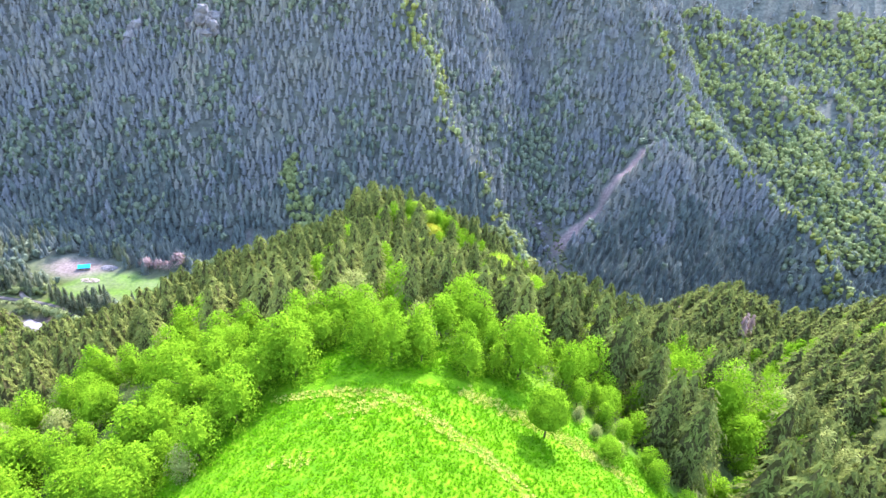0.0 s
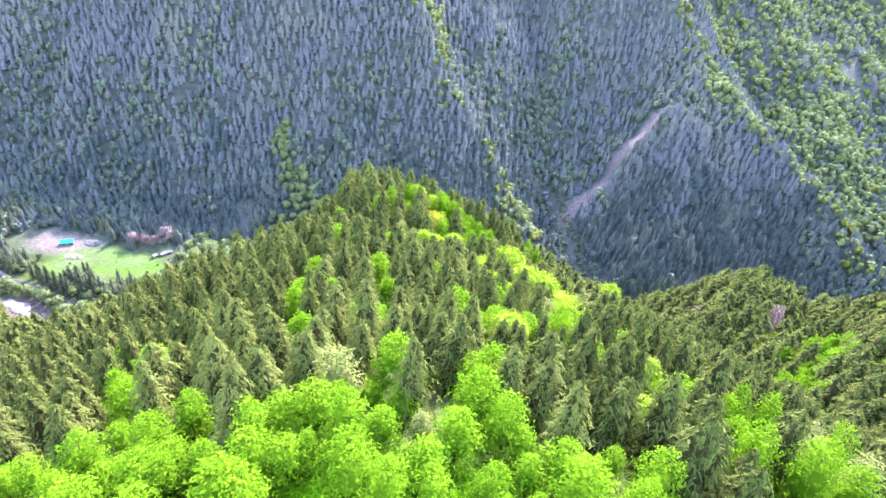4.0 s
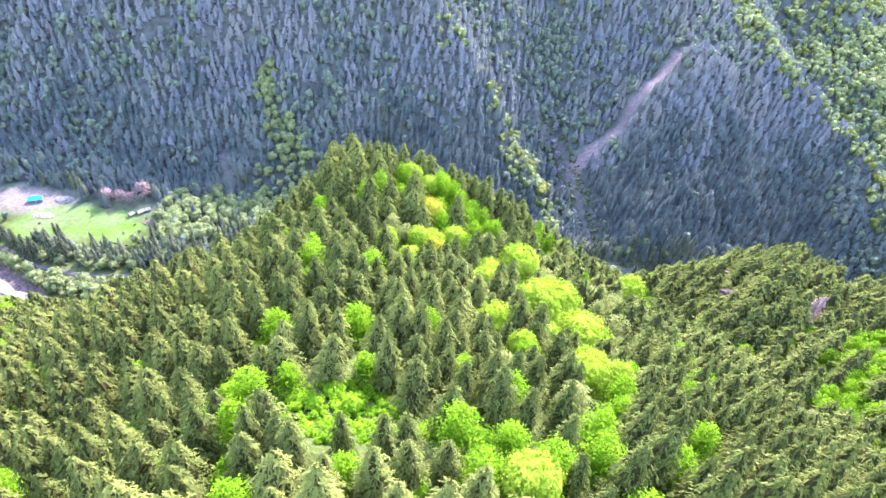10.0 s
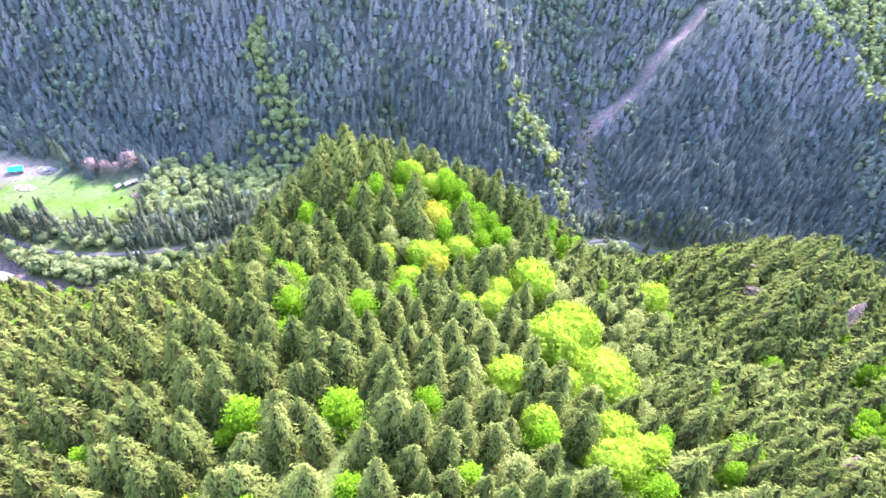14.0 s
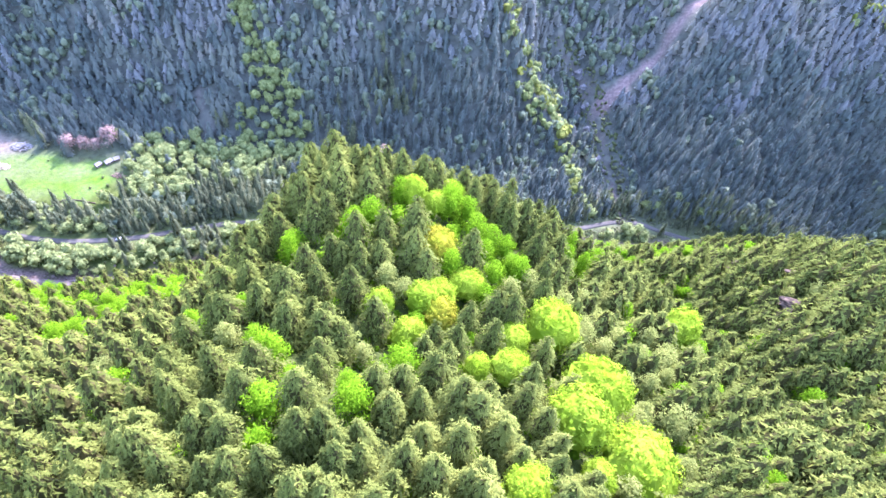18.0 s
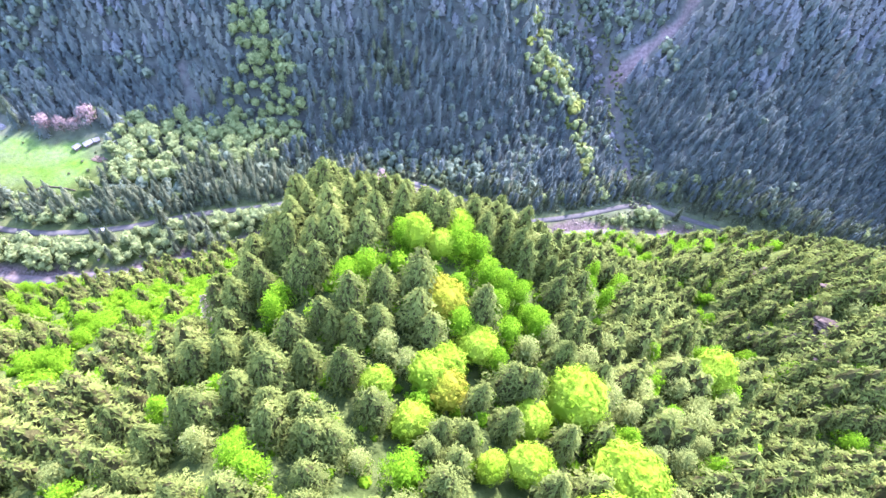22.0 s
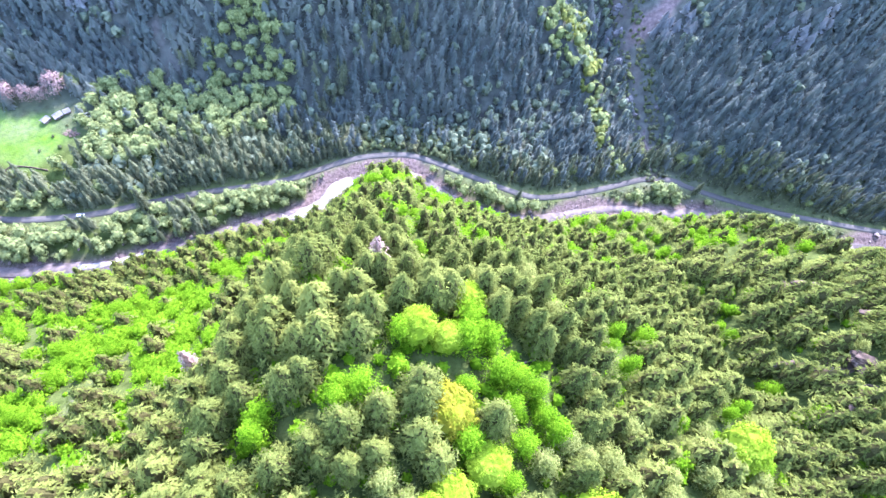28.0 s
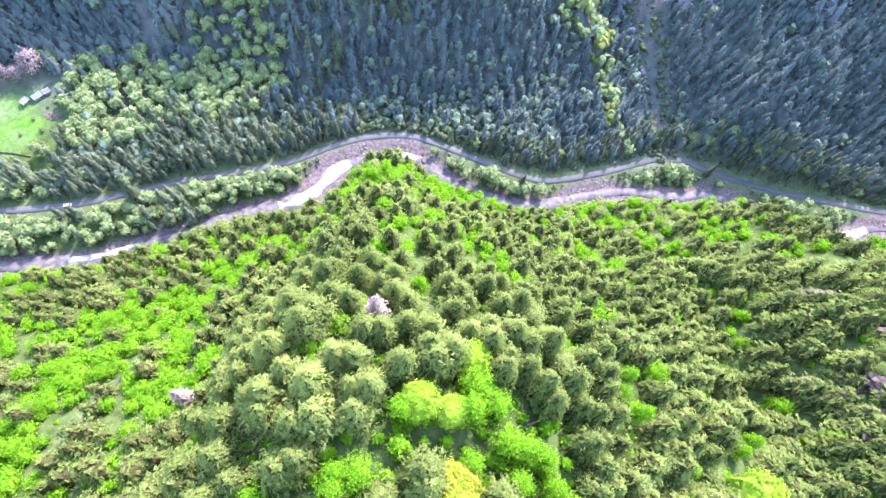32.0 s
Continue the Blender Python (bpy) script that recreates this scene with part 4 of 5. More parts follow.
ringed &= away(px2, py2, GRASS_STRIP) > 3.6
RING_MORE = list(zip(px2[ringed], py2[ringed]))
RING_LOW = [p for p in RING_MORE if p[0] > 20]
RING_MORE = [p for p in RING_MORE if p[0] <= 20]
leafy(RING_LOW, M_LEAF, 3.2, 5.2, "low bright green bush on the slope below the meadow", 1.1, 1.5, group="bushes below the meadow")
leafy([p for k, p in enumerate(RING_MORE) if k % 9 != 3], M_LEAF, 7, 11.5, "bright lime-green young beech at the meadow's edge", 0.95, 1.25, group="beeches round the meadow")
leafy(RING_MORE[3::9], M_LEAF_PALE, 5, 8.5, "pale grey-green bush at the meadow's edge", 1.0, 1.4, group="pale bushes round the meadow")
leafy([p for p in LEAFY_RING if p[0] > 30], M_LEAF, 4.5, 6.5, "bright lime-green bush on the slope below the meadow", group="beeches round the meadow")
leafy([p for p in LEAFY_RING if p[0] <= 30], M_LEAF, 6, 9.5, "bright lime-green young beech at the meadow's edge", group="beeches round the meadow")
leafy([(17, 66.5)], M_LEAF, 12.5, 13, "tall full lime-green beech at the meadow's edge", 0.95, 1.0, group="beeches round the meadow")
leafy([(25, 69)], M_LEAF, 9.5, 10, "slim lime-green young beech at the meadow's edge", 0.85, 0.9, group="beeches round the meadow")
leafy(LEAFY + LEAFY_LOW, M_LEAF, 9.5, 13.5, "bright green broad-leaved tree among dark spruces", group="green trees among the spruces")
leafy(LEAFY_EAST[:8], M_LEAF, 16, 20, "tall bright lime-green broad-leaved tree among spruces on the flank", 0.75, 0.9, group="green trees among the spruces")
leafy(LEAFY_EAST[8:], M_LEAF_PALE, 15, 19, "tall pale green broad-leaved tree among spruces on the flank", 0.75, 0.9, group="green trees among the spruces")
leafy(LEAFY_BROW, M_LEAF, 12.5, 15.5, "tall bright green broad-leaved tree on the brow of the ridge", 0.75, 0.95, group="green trees among the spruces")
leafy([(28, 72), (31, 76), (40, 73)], M_LEAF, 8.5, 10.5, "bright lime-green young beech below the meadow", 0.9, 1.1, group="beeches round the meadow")
leafy([(28, 59), (31, 57), (26, 62)], M_LEAF_PALE, 2.6, 3.6, "low pale bush beside the meadow", 1.1, 1.4, group="pale bushes round the meadow")
leafy([(31, 64), (30, 68), (35, 71), (37, 65), (27, 66), (33, 61), (36, 54), (26, 70)], M_LEAF, 4.5, 6.5, "bright lime-green bush on the slope below the meadow", 1.1, 1.2, group="beeches round the meadow")
leafy([p for p in LEAFY_FLANK if p[1] < 150], M_LEAF, 9.5, 13, "bright lime-green broad-leaved tree among spruces on the flank", group="green trees among the spruces")
leafy([p for p in LEAFY_FLANK if p[1] >= 150], M_LEAF, 9, 13, "bright lime-green broad-leaved tree among spruces on the flank", group="green trees among the spruces")
leafy(LEAFY_YELLOW, M_LEAF_YELLOW, 11.5, 15, "round yellow-green broad-leaved tree among spruces", 0.78, 1.0, group="yellow-green trees on the ridge")
leafy(LARGE_DOMES, M_LEAF_YELLOW, 21, 23.5, "large round pale lime-green tree among spruces", 0.9, 1.02, group="yellow-green trees on the ridge")
leafy(LEAFY_ORANGE, M_LEAF_ORANGE, 13, 15, "broad-leaved tree tinged orange among spruces", 1.1, 1.3)
px3, py3, r3 = scatter(44, 92, 176, 262, 7.5, 17)
thin = (r3.uniform(0, 1, len(px3)) < 0.5) & apart(px3, py3, LEAFY_YELLOW + LEAFY_PALE + LEAFY + LEAFY_LOW + LEAFY_FLANK + LARGE_DOMES, 6) & (np.abs(px3 - 68 + (py3 - 220) * -0.15) < 20)
PALE_MORE = list(zip(px3[thin], py3[thin]))
leafy(PALE_MORE, M_LEAF_PALE, 9, 13, "pale tree with opening leaves among spruces", 1.0, 1.35, group="pale budding trees")
leafy(LEAFY_PALE, M_LEAF_PALE, 10, 14, "pale tree with opening leaves among spruces", group="pale budding trees")
tree_thing("broadleaf_tree", broadleaf(rng, 5200, 0.017, (0.36, 0.36, 0.4), 0.6, 240, 0.0, 0.86, (0.04, 0.08)).mesh("leafy_crown", [M_LEAF]), leaf_trunks[0], 19, 54, 8.6, 0.95, 1.0, "solitary round lime-green tree standing on the meadow")
M_DRY_TWIGS = material("pale dry twigs", (0.26, 0.19, 0.165), (0.45, 0.34, 0.3), 0.9, 0.4, 0.6, 0.45)
dead_crowns = [spruce(rng, 16, 9, 0.2, 0.25, 9, 0.026, 1.5, 0.12, 0).mesh("twigs", [M_DRY_TWIGS]) for k in range(2)]
for k, (x, y) in enumerate(BARE):
    tree_thing("dead_tree", dead_crowns[k % 2], spruce_trunks[0], x, y, r.uniform(18, 21), 1.0, k * 1.3, "dead pale pink-grey conifer with dry twigs")

# lower slope, right-hand hill and far left slope
px, py, r = scatter(-420, 420, 40, 470, 7.1, 21)
ry = np.interp(px, [p[0] for p in RIVER], [p[1] for p in RIVER])
done = (px > -230) & (px < 150) & (py < 345)
keep = ~open_ground(px, py) & ~done & apart(px, py, LEAFY_FLANK + BARE, 3.6) & (py < ry + 4) & in_wedge(px, py)
light = lattice(px / 24, py / 24, 77)
nose = away(px, py, RIVER)
share = np.where(px > 150, 0.08, 0.2) + np.where(px < -60, 0.4, 0.55) * np.clip((light - 0.46) * 5, 0, 1) * np.clip((110 - nose) / 60, 0.15, 1)
bush = (r.uniform(0, 1, len(px)) < share) | (green_band(px, py) & (r.uniform(0, 1, len(px)) < 0.76))
a_, b_ = keep & ~bush, keep & bush
a_ &= (px < 60) | (r.uniform(0, 1, len(px)) < 0.75)
hill_ = a_ & (px > 120) & (px < 300) & (py > 150) & (py < 360)
joined("spruce_forest", SPRUCE_HILL, rows_of(px[hill_], py[hill_], r, 15, 21, 4, 0.02, 1.2, 1.5), [M_SPRUCE, M_BARK_SHADE], "olive-green spruce forest on the rocky hill across the gully", "forest")
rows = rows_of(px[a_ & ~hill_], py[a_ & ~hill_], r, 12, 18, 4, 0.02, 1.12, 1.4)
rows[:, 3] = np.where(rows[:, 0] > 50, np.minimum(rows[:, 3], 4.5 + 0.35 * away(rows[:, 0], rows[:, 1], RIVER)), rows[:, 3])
joined("spruce_forest", SPRUCE_MID, rows, [M_SPRUCE, M_BARK_SHADE], "mixed spruce forest on the slopes above the river", "forest")
hue = r.uniform(0, 1, len(px))
dull = b_ & (hue < 0.3) & ~green_band(px, py)
b_ &= ~dull
joined("bush_growth", LEAFY_MID, rows_of(px[dull], py[dull], r, 7, 12, 3, 0.03, 0.95, 1.35), [M_LEAF_PALE, M_BARK_SHADE], "pale budding bushes and young trees above the river", "bushes")
joined("bush_growth", LEAFY_MID, rows_of(px[b_], py[b_], r, 6, 10, 3, 0.03, 1.1, 1.55), [M_LEAF, M_BARK_SHADE], "bright green bushes and young trees above the river", "bushes")

px, py, r = scatter(-240, -30, 240, 372, 4.8, 22)
fill = green_band(px, py) & ~open_ground(px, py) & in_wedge(px, py) & (r.uniform(0, 1, len(px)) < 0.6)
joined("bush_growth", LEAFY_MID, rows_of(px[fill], py[fill], r, 4.5, 8, 3, 0.03, 1.2, 1.7), [M_LEAF, M_BARK_SHADE], "bright green thicket of young trees on the lower slope", "bushes")

# the hills go on wooded beside and behind the flight
px, py, r = scatter(-420, 420, -170, 400, 9.0, 23)
ry = np.interp(px, [p[0] for p in RIVER], [p[1] for p in RIVER])
rest = ~in_wedge(px, py) & (py < ry - 12) & (meadow_share(px, py) < -4)
some = r.uniform(0, 1, len(px)) < 0.12 + 0.75 * ((meadow_share(px, py) > -75) & (py < 46) & (np.abs(px) < 66))
joined("spruce_forest", SPRUCE_FAR, rows_of(px[rest & ~some], py[rest & ~some], r, 12, 18, 5, 0.015, 1.25, 1.6), [M_SPRUCE, M_BARK_SHADE], "spruce forest on the hills beside and behind the meadow", "forest")
joined("bush_growth", LEAFY_FAR, rows_of(px[rest & some], py[rest & some], r, 6, 10, 4, 0.03, 1.0, 1.4), [M_LEAF, M_BARK_SHADE], "bright green broad-leaved trees along the meadow and in the side woods", "bushes")

# valley floor between river and road, and along the far roadside
px, py, r = scatter(-460, 520, 350, 520, 4.4, 31)
ry = np.interp(px, [p[0] for p in RIVER], [p[1] for p in RIVER])
oy = np.interp(px, [p[0] for p in ROAD], [p[1] for p in ROAD])
patch = lattice(px / 18, py / 18, 33)
bank = (py > ry) & (py < oy) & (away(px, py, RIVER) > bed(px) + 2 * patch - 1.5) & (away(px, py, ROAD) > np.where(px > 20, 7, 4.8))
hill = (py > oy) & (py < oy + 22) & (away(px, py, ROAD) > np.where(px > 60, 6, 4)) & (field_share(px, py) < -0.1)
u = r.uniform(0, 1, len(px))
opening = (np.hypot((px + 5) / 70, (py - 478) / 14) < 1)
conifer = ~((px > -277) & (px < -216) & (py < 434)) & np.where(bank, (u < 0.42) & (px < -85) & (px > -260) & (patch < 0.62), (u < np.where(px < -235, 0.2, 0.8)) & ~opening)
some = r.uniform(0, 1, len(px)) < np.where(conifer, np.where(bank, 0.5, 0.85), np.where(hill & (px < -216), 0.6, 0.85))
a_, b_ = (bank | hill) & conifer & some, (bank | hill) & ~conifer & some
rows = rows_of(px[a_], py[a_], r, 12, 20, 4, 0.012, 0.85, 1.1)
rows[:, 3] = np.minimum(rows[:, 3], np.where(px[a_] > 60, 3.5 + 0.8 * away(px[a_], py[a_], ROAD), 6 + away(px[a_], py[a_], ROAD)))
joined("roadside_conifers", SPRUCE_LOW, rows, [M_VALLEY, M_BARK_SHADE], "grey-green conifers along the road and river", "trees")
pale = (r.uniform(0, 1, len(px)) < 0.75) & b_ & ~opening & (away(px, py, ROAD) > np.where(px > 20, 8, 5.8))
joined("riverside_bushes", LEAFY_LOOSE, rows_of(px[pale], py[pale], r, 5.5, 11.5, 3, 0.03, 0.9, 1.3), [M_WILLOW, M_BARK_SHADE], "pale green willows and bushes along the river", "bushes")
joined("roadside_bushes", LEAFY_FAR, rows_of(px[b_ & ~pale], py[b_ & ~pale], r, 1.6, 4, 4, 0.03, 1.2, 1.8), [M_SHRUB, M_BARK_SHADE], "low dull green shrubs along the road", "bushes")

# far slopes
px, py, r = scatter(-720, 960, 800, 1880, 8.4, 41, 0.45)
py = py / 2   # closer in plan up the steep slope, so that the crowns stand evenly on it
oy = np.interp(px, [p[0] for p in ROAD], [p[1] for p in ROAD])
keep = ~open_ground(px, py) & (py > oy + np.where(px > 60, 10, 9)) & (field_share(px, py) < -0.15) & (np.hypot((px + 330) / 45, (py - 468) / 22) > 1) & (np.hypot((px + 240) / 20, (py - 474) / 14) > 1)
keep &= (px > -0.9 * py - 30) & (px < 0.98 * py + 60)
keep &= land(px, py + 9) - land(px, py) > -5
# Broad-leaved trees on the rims; their paler colour also carries the rim sunlight.
RIM = [(-57, 713), (-6, 690), (9, 646), (28, 613), (66, 596), (112, 552)]
RIM_LOW = [(119, 572), (124, 542), (135, 510), (140, 478)]
RIM_EAST = [(300, 770), (312, 735), (356, 634), (405, 590), (432, 530), (447, 490)]
rim = np.clip(1 - away(px, py, RIM) / 20, 0, 1) + np.clip(1 - away(px, py, RIM_EAST) / 20, 0, 1) + 1.3 * np.clip(1 - away(px, py, RIM_LOW) / 10, 0, 1)
bench = np.clip(1.3 - away(px, py, [(-231, 458), (-215, 466), (-192, 469), (-169, 480), (-143, 488), (-118, 500)]) / 30, 0, 1) + np.clip(1.2 - away(px, py, [(-107, 507), (-112, 517), (-116, 527), (-124, 539), (-133, 551), (-150, 590)]) / 11, 0, 1)
east = (px > 400 + 0.5 * (760 - py)) & (py > 560)
behind = np.clip(1 - np.hypot((px - 150) / 75, (py - 690) / 95), 0, 1)
light = 0.35 * behind + lattice(px / 60, py / 60, 91) * 0.45 + lattice(px / 16, py / 16, 95) * 0.25 + 0.3 * rim + 0.42 * bench + 0.4 * east
keep &= (r.uniform(0, 1, len(px)) < np.where(py > 740, 0.65, 0.98))
leafy_far = light + r.uniform(0, 0.45, len(px)) > np.where(py > 600, 0.72, 0.78)
tone = r.uniform(0, 1, len(px))
sunny = leafy_far & ((rim > 0.1) | (bench > 0.2) | east) & (tone < np.where(rim > 0.1, 0.85, np.where(bench > 0.2, 0.9, 0.85)))
blur = (lattice(px / 30, py / 30, 99) - 0.5) * 90 + r.uniform(-25, 25, len(px))
foot = (px < -50 + blur) & (py < oy + 60 + blur)
near_bench = keep & sunny & (bench > 0.2)
joined("broadleaf_trees", LEAFY_LOOSE, rows_of(px[near_bench], py[near_bench], r, 8.5, 14, 3, 0.02, 0.85, 1.15), [M_WILLOW, M_BARK_SHADE], "pale green broad-leaved trees on the bench above the road", "trees")
a_, b_, c_, d_ = keep & ~leafy_far & ~foot, keep & sunny & ~near_bench, keep & leafy_far & ~sunny, keep & ~leafy_far & foot
# needle colour steps paler by distance band, as painted haze
low_slope = a_ & (py < oy + 100 + blur * 0.3) & (px > -330) & (px < 400)
mid_slope = a_ & ~low_slope & (py < 575 + blur * 0.8)
a_ &= ~low_slope & ~mid_slope
joined("far_forest", SPRUCE_FAR, rows_of(px[mid_slope], py[mid_slope], r, 9.5, 14.5, 5, 0.012, 1.1, 1.4), [M_HAZY_SPRUCE, M_BARK_SHADE], "dark spruces halfway up the far mountainside", "forest")
joined("far_forest", SPRUCE_SLOPE, rows_of(px[low_slope], py[low_slope], r, 11, 16, 4, 0.012, 1.0, 1.3), [M_HAZY_SPRUCE, M_BARK_SHADE], "dark conifers with a light haze tint on the far slope above the road", "forest")
joined("far_forest", SPRUCE_FAR, rows_of(px[a_], py[a_], r, 9, 13.5, 5, 0.012, 1.15, 1.45), [M_HAZY_CONIFER, M_BARK_SHADE], "haze-tinted conifer forest on the far mountainside", "forest")
joined("valley_forest", SPRUCE_LOW, rows_of(px[d_], py[d_], r, 12, 19, 4, 0.012, 0.85, 1.1), [M_VALLEY, M_BARK_SHADE], "olive-green conifer forest above the valley road", "forest")
fresh = b_ & (r.uniform(0, 1, len(px)) < np.where(rim > 0.1, 0.22, 0.08))
b_ &= ~fresh
joined("far_broadleaf_trees", LEAFY_FAR, rows_of(px[fresh], py[fresh], r, 8, 13.5, 4, 0.02, 0.95, 1.3), [M_LEAF_PALE, M_BARK_SHADE], "sunlit yellow-green broad-leaved trees on the far spurs", "trees")
joined("far_broadleaf_trees", LEAFY_FAR, rows_of(px[b_], py[b_], r, 8, 13, 4, 0.02, 0.9, 1.25), [M_WILLOW, M_BARK_SHADE], "sunlit pale green broad-leaved trees on the far spurs", "trees")
joined("far_broadleaf_trees", LEAFY_FAR, rows_of(px[c_], py[c_], r, 8, 13, 4, 0.02, 0.85, 1.1), [M_LEAF_HAZE, M_BARK_SHADE], "haze-greyed green broad-leaved trees on the far mountainside", "trees")
px, py, r = scatter(-900, 1500, 945, 1480, 25, 43)
joined("far_forest", SPRUCE_FAR, rows_of(px, py, r, 12, 20, 5, 0.01, 1.2, 1.7), [M_HAZY_CONIFER, M_BARK_SHADE], "conifer forest high on the distant mountains", "forest")

# low growth in the gully and on the open foot of the slope
px, py, r = scatter(-90, 200, 462, 626, 3.0, 64)
oy = np.interp(px, [p[0] for p in ROAD], [p[1] for p in ROAD])
low = ((away(px, py, GULLY) < 10.5) & (away(px, py, GULLY) > 1.6)) | ((np.hypot((px + 5) / 70, (py - 478) / 15) < 1) & (py > oy + 5))
low &= r.uniform(0, 1, len(px)) < 0.75
rows = rows_of(px[low], py[low], r, 1.8, 4.6, 4, 0.03, 1.0, 1.5)
rows[:, 3] *= 1 + 0.6 * (np.hypot((px[low] + 5) / 70, (py[low] - 478) / 15) < 1)
joined("low_shrubs", LEAFY_FAR, rows, [M_SHRUB, M_BARK_SHADE], "dull grey-green shrubs on open ground above the road", "bushes")

# scrub between river and road
px, py, r = scatter(-100, 370, 415, 472, 2.9, 65)
ry = np.interp(px, [p[0] for p in RIVER], [p[1] for p in RIVER])
low = (py > ry - 4) & (away(px, py, RIVER) > bed(px) + 1.5) & (away(px, py, ROAD) > 4) & (r.uniform(0, 1, len(px)) < 0.7)
joined("low_shrubs", LEAFY_FAR, rows_of(px[low], py[low], r, 1.0, 2.8, 4, 0.03, 1.0, 1.6), [M_SHRUB, M_BARK_SHADE], "dull green-brown scrub between the river and the road", "bushes")

# shrubs in the gaps of the near forest
px, py, r = scatter(-150, 215, 80, 330, 4.8, 61)
light = lattice(px / 15, py / 15, 63)
some = ~open_ground(px, py) & (r.uniform(0, 1, len(px)) < np.where((np.abs(px) < 45) & (py > 215) & (py < 305), 0.85, np.where(px > 75, 0.3, np.where(px < -45, 0.25, 0.1)) + 0.3 * (light > 0.55)))
joined("forest_shrubs", UNDERGROWTH, rows_of(px[some], py[some], r, 1.8, 4.2, 3, 0.03, 1.1, 1.6), [M_LEAF, M_BARK_SHADE], "bright green shrubs in gaps between the spruces", "bushes")


# ---- rocks ----
def boulder(rng_, flat=0.7, rough_=0.35, sub=2):
    """An uneven rock about one metre across with broken faces."""
    bm = bmesh.new()
    bmesh.ops.create_icosphere(bm, subdivisions=sub, radius=0.5)
    off = Vector(rng_.uniform(-50, 50, 3))
    for v in bm.verts:
        n_ = noise.noise(v.co * 2.2 + off) * rough_ + noise.noise(v.co * 5 + off) * rough_ * 0.35
        v.co *= 1 + n_
        v.co.z *= flat
        v.co.x = round(v.co.x / 0.12) * 0.12 * 0.5 + v.co.x * 0.5
    me = bpy.data.meshes.new("rock")
    bm.to_mesh(me)
    bm.free()
    return me


rr = np.random.default_rng(5)


def ground_at(x, y):
    return float(land(np.array([float(x)]), np.array([float(y)]))[0])


def crag(rng_):
    """A broken outcrop with stepped ledges."""
    bm = bmesh.new()
    bmesh.ops.create_icosphere(bm, subdivisions=4, radius=0.5)
    off = Vector(rng_.uniform(-50, 50, 3))
    for v in bm.verts:
        p = v.co.copy()
        p *= 1 + 0.7 * noise.noise(p * 2.4 + off) + 0.3 * noise.noise(p * 6 + off)
        step = 0.11
        layer = math.floor(p.z / step + 0.5)
        shift = noise.noise(Vector((layer * 3.1, off.x, off.y))) * 0.12
        p.z = 0.25 * p.z + 0.75 * layer * step
        p.x, p.y = p.x * (1 + shift) * 1.3, p.y * (1 + shift)
        v.co = (p.x, p.y, p.z * 0.62)
    me = bpy.data.meshes.new("crag")
    bm.to_mesh(me)
    bm.free()
    me.materials.append(M_ROCK)
    return me


crags = [crag(rr) for k in range(4)]
cliff_meshes = [m.copy() for m in crags]
for m in cliff_meshes:
    m.materials[0] = M_CLIFF
rock_meshes = [boulder(rr, f, 0.45) for f in (0.6, 0.75, 0.5, 0.9)]
for m in rock_meshes:
    m.materials.append(M_ROCK)
stone_meshes = [boulder(rr, f, 0.3) for f in (0.6, 0.75, 0.7)]
for m in stone_meshes:
    m.materials.append(M_STONE)


def rock(name, me, x, y, size, stretch, turn, label, group, sink=0.2):
    ob = new(name, me)
    ob.matrix_basis = Matrix.LocRotScale((x, y, ground_at(x, y) + size * (0.25 - sink)), Euler((rr.uniform(-0.3, 0.3), rr.uniform(-0.3, 0.3), turn)), (size * stretch, size, size * 0.9))
    return tagged(ob, label, "rock", group)


for k, (x, y, size) in enumerate(OUTCROPS):
    rock("rock_outcrop", crags[k % 4], x, y, size, rr.uniform(1.5, 2.1), rr.uniform(-0.4, 0.4), "brown-grey rock outcrop showing between trees on the hillside", "rock outcrops", 0.3)
for k, (x, y, size) in enumerate([(-266, 690, 24), (-256, 684, 18), (-262, 676, 14), (-356, 706, 20), (-360, 694, 14), (-195, 636, 11), (-186, 624, 9), (-290, 712, 16), (20, 604, 8), (150, 560, 7), (160, 530, 6), (143, 575, 8), (143, 607, 10), (149, 596, 8), (151, 580, 6), (178, 520, 4), (163, 520, 5), (177, 492, 3.5)]):
    cliff = rock("cliff", cliff_meshes[k % 4], x, y, size, 0.9, rr.uniform(0, 3), "grey cliff standing out of the far forest", "cliffs on the far mountain", 0.1)
    cliff.scale.z *= 2.0
river_crowns = [s.mesh("leafy_crown", [M_WILLOW]) for s in LEAFY_FINE]
PALE_TREES = [(145, 447, 6), (156, 450, 6.5), (168, 449, 7), (176, 449, 7), (163, 446, 6), (-149, 399, 8), (-124, 402, 8), (-137, 402, 7), (-164, 398, 7), (-96, 423, 7), (-79, 429, 6)]
line = curve(RIVER, 2.0)
for k, (x, y, h) in enumerate(PALE_TREES):
    tree_thing("broadleaf_tree", river_crowns[k % 4], leaf_trunks[k % 3], x, y, h, 1.1, k * 1.7, "round pale green tree on the river bank", "tree", "pale trees by the river")
for k in range(46):
    c = line[int(rr.uniform(0.12, 0.9) * len(line))] + rr.normal(0, 4.0, 2)
    rock("river_boulder", stone_meshes[k % 3], c[0], c[1], rr.uniform(1.2, 3.4), rr.uniform(0.9, 1.4), rr.uniform(0, 3), "pale boulder lying in the river bed", "boulders in the river", 0.15)
for k in range(9):
    rock("river_boulder", rock_meshes[k % 4], 2 + rr.normal(0, 5), 449 + rr.normal(0, 3.5), rr.uniform(2.5, 4.2), 1.1, rr.uniform(0, 3), "large dark boulder lying in the river bend", "boulders in the river", 0.1)

# small stones of the river bed
vs, ts, n0 = [], [], 0
small = bmesh.new()
bmesh.ops.create_icosphere(small, subdivisions=1, radius=0.5)
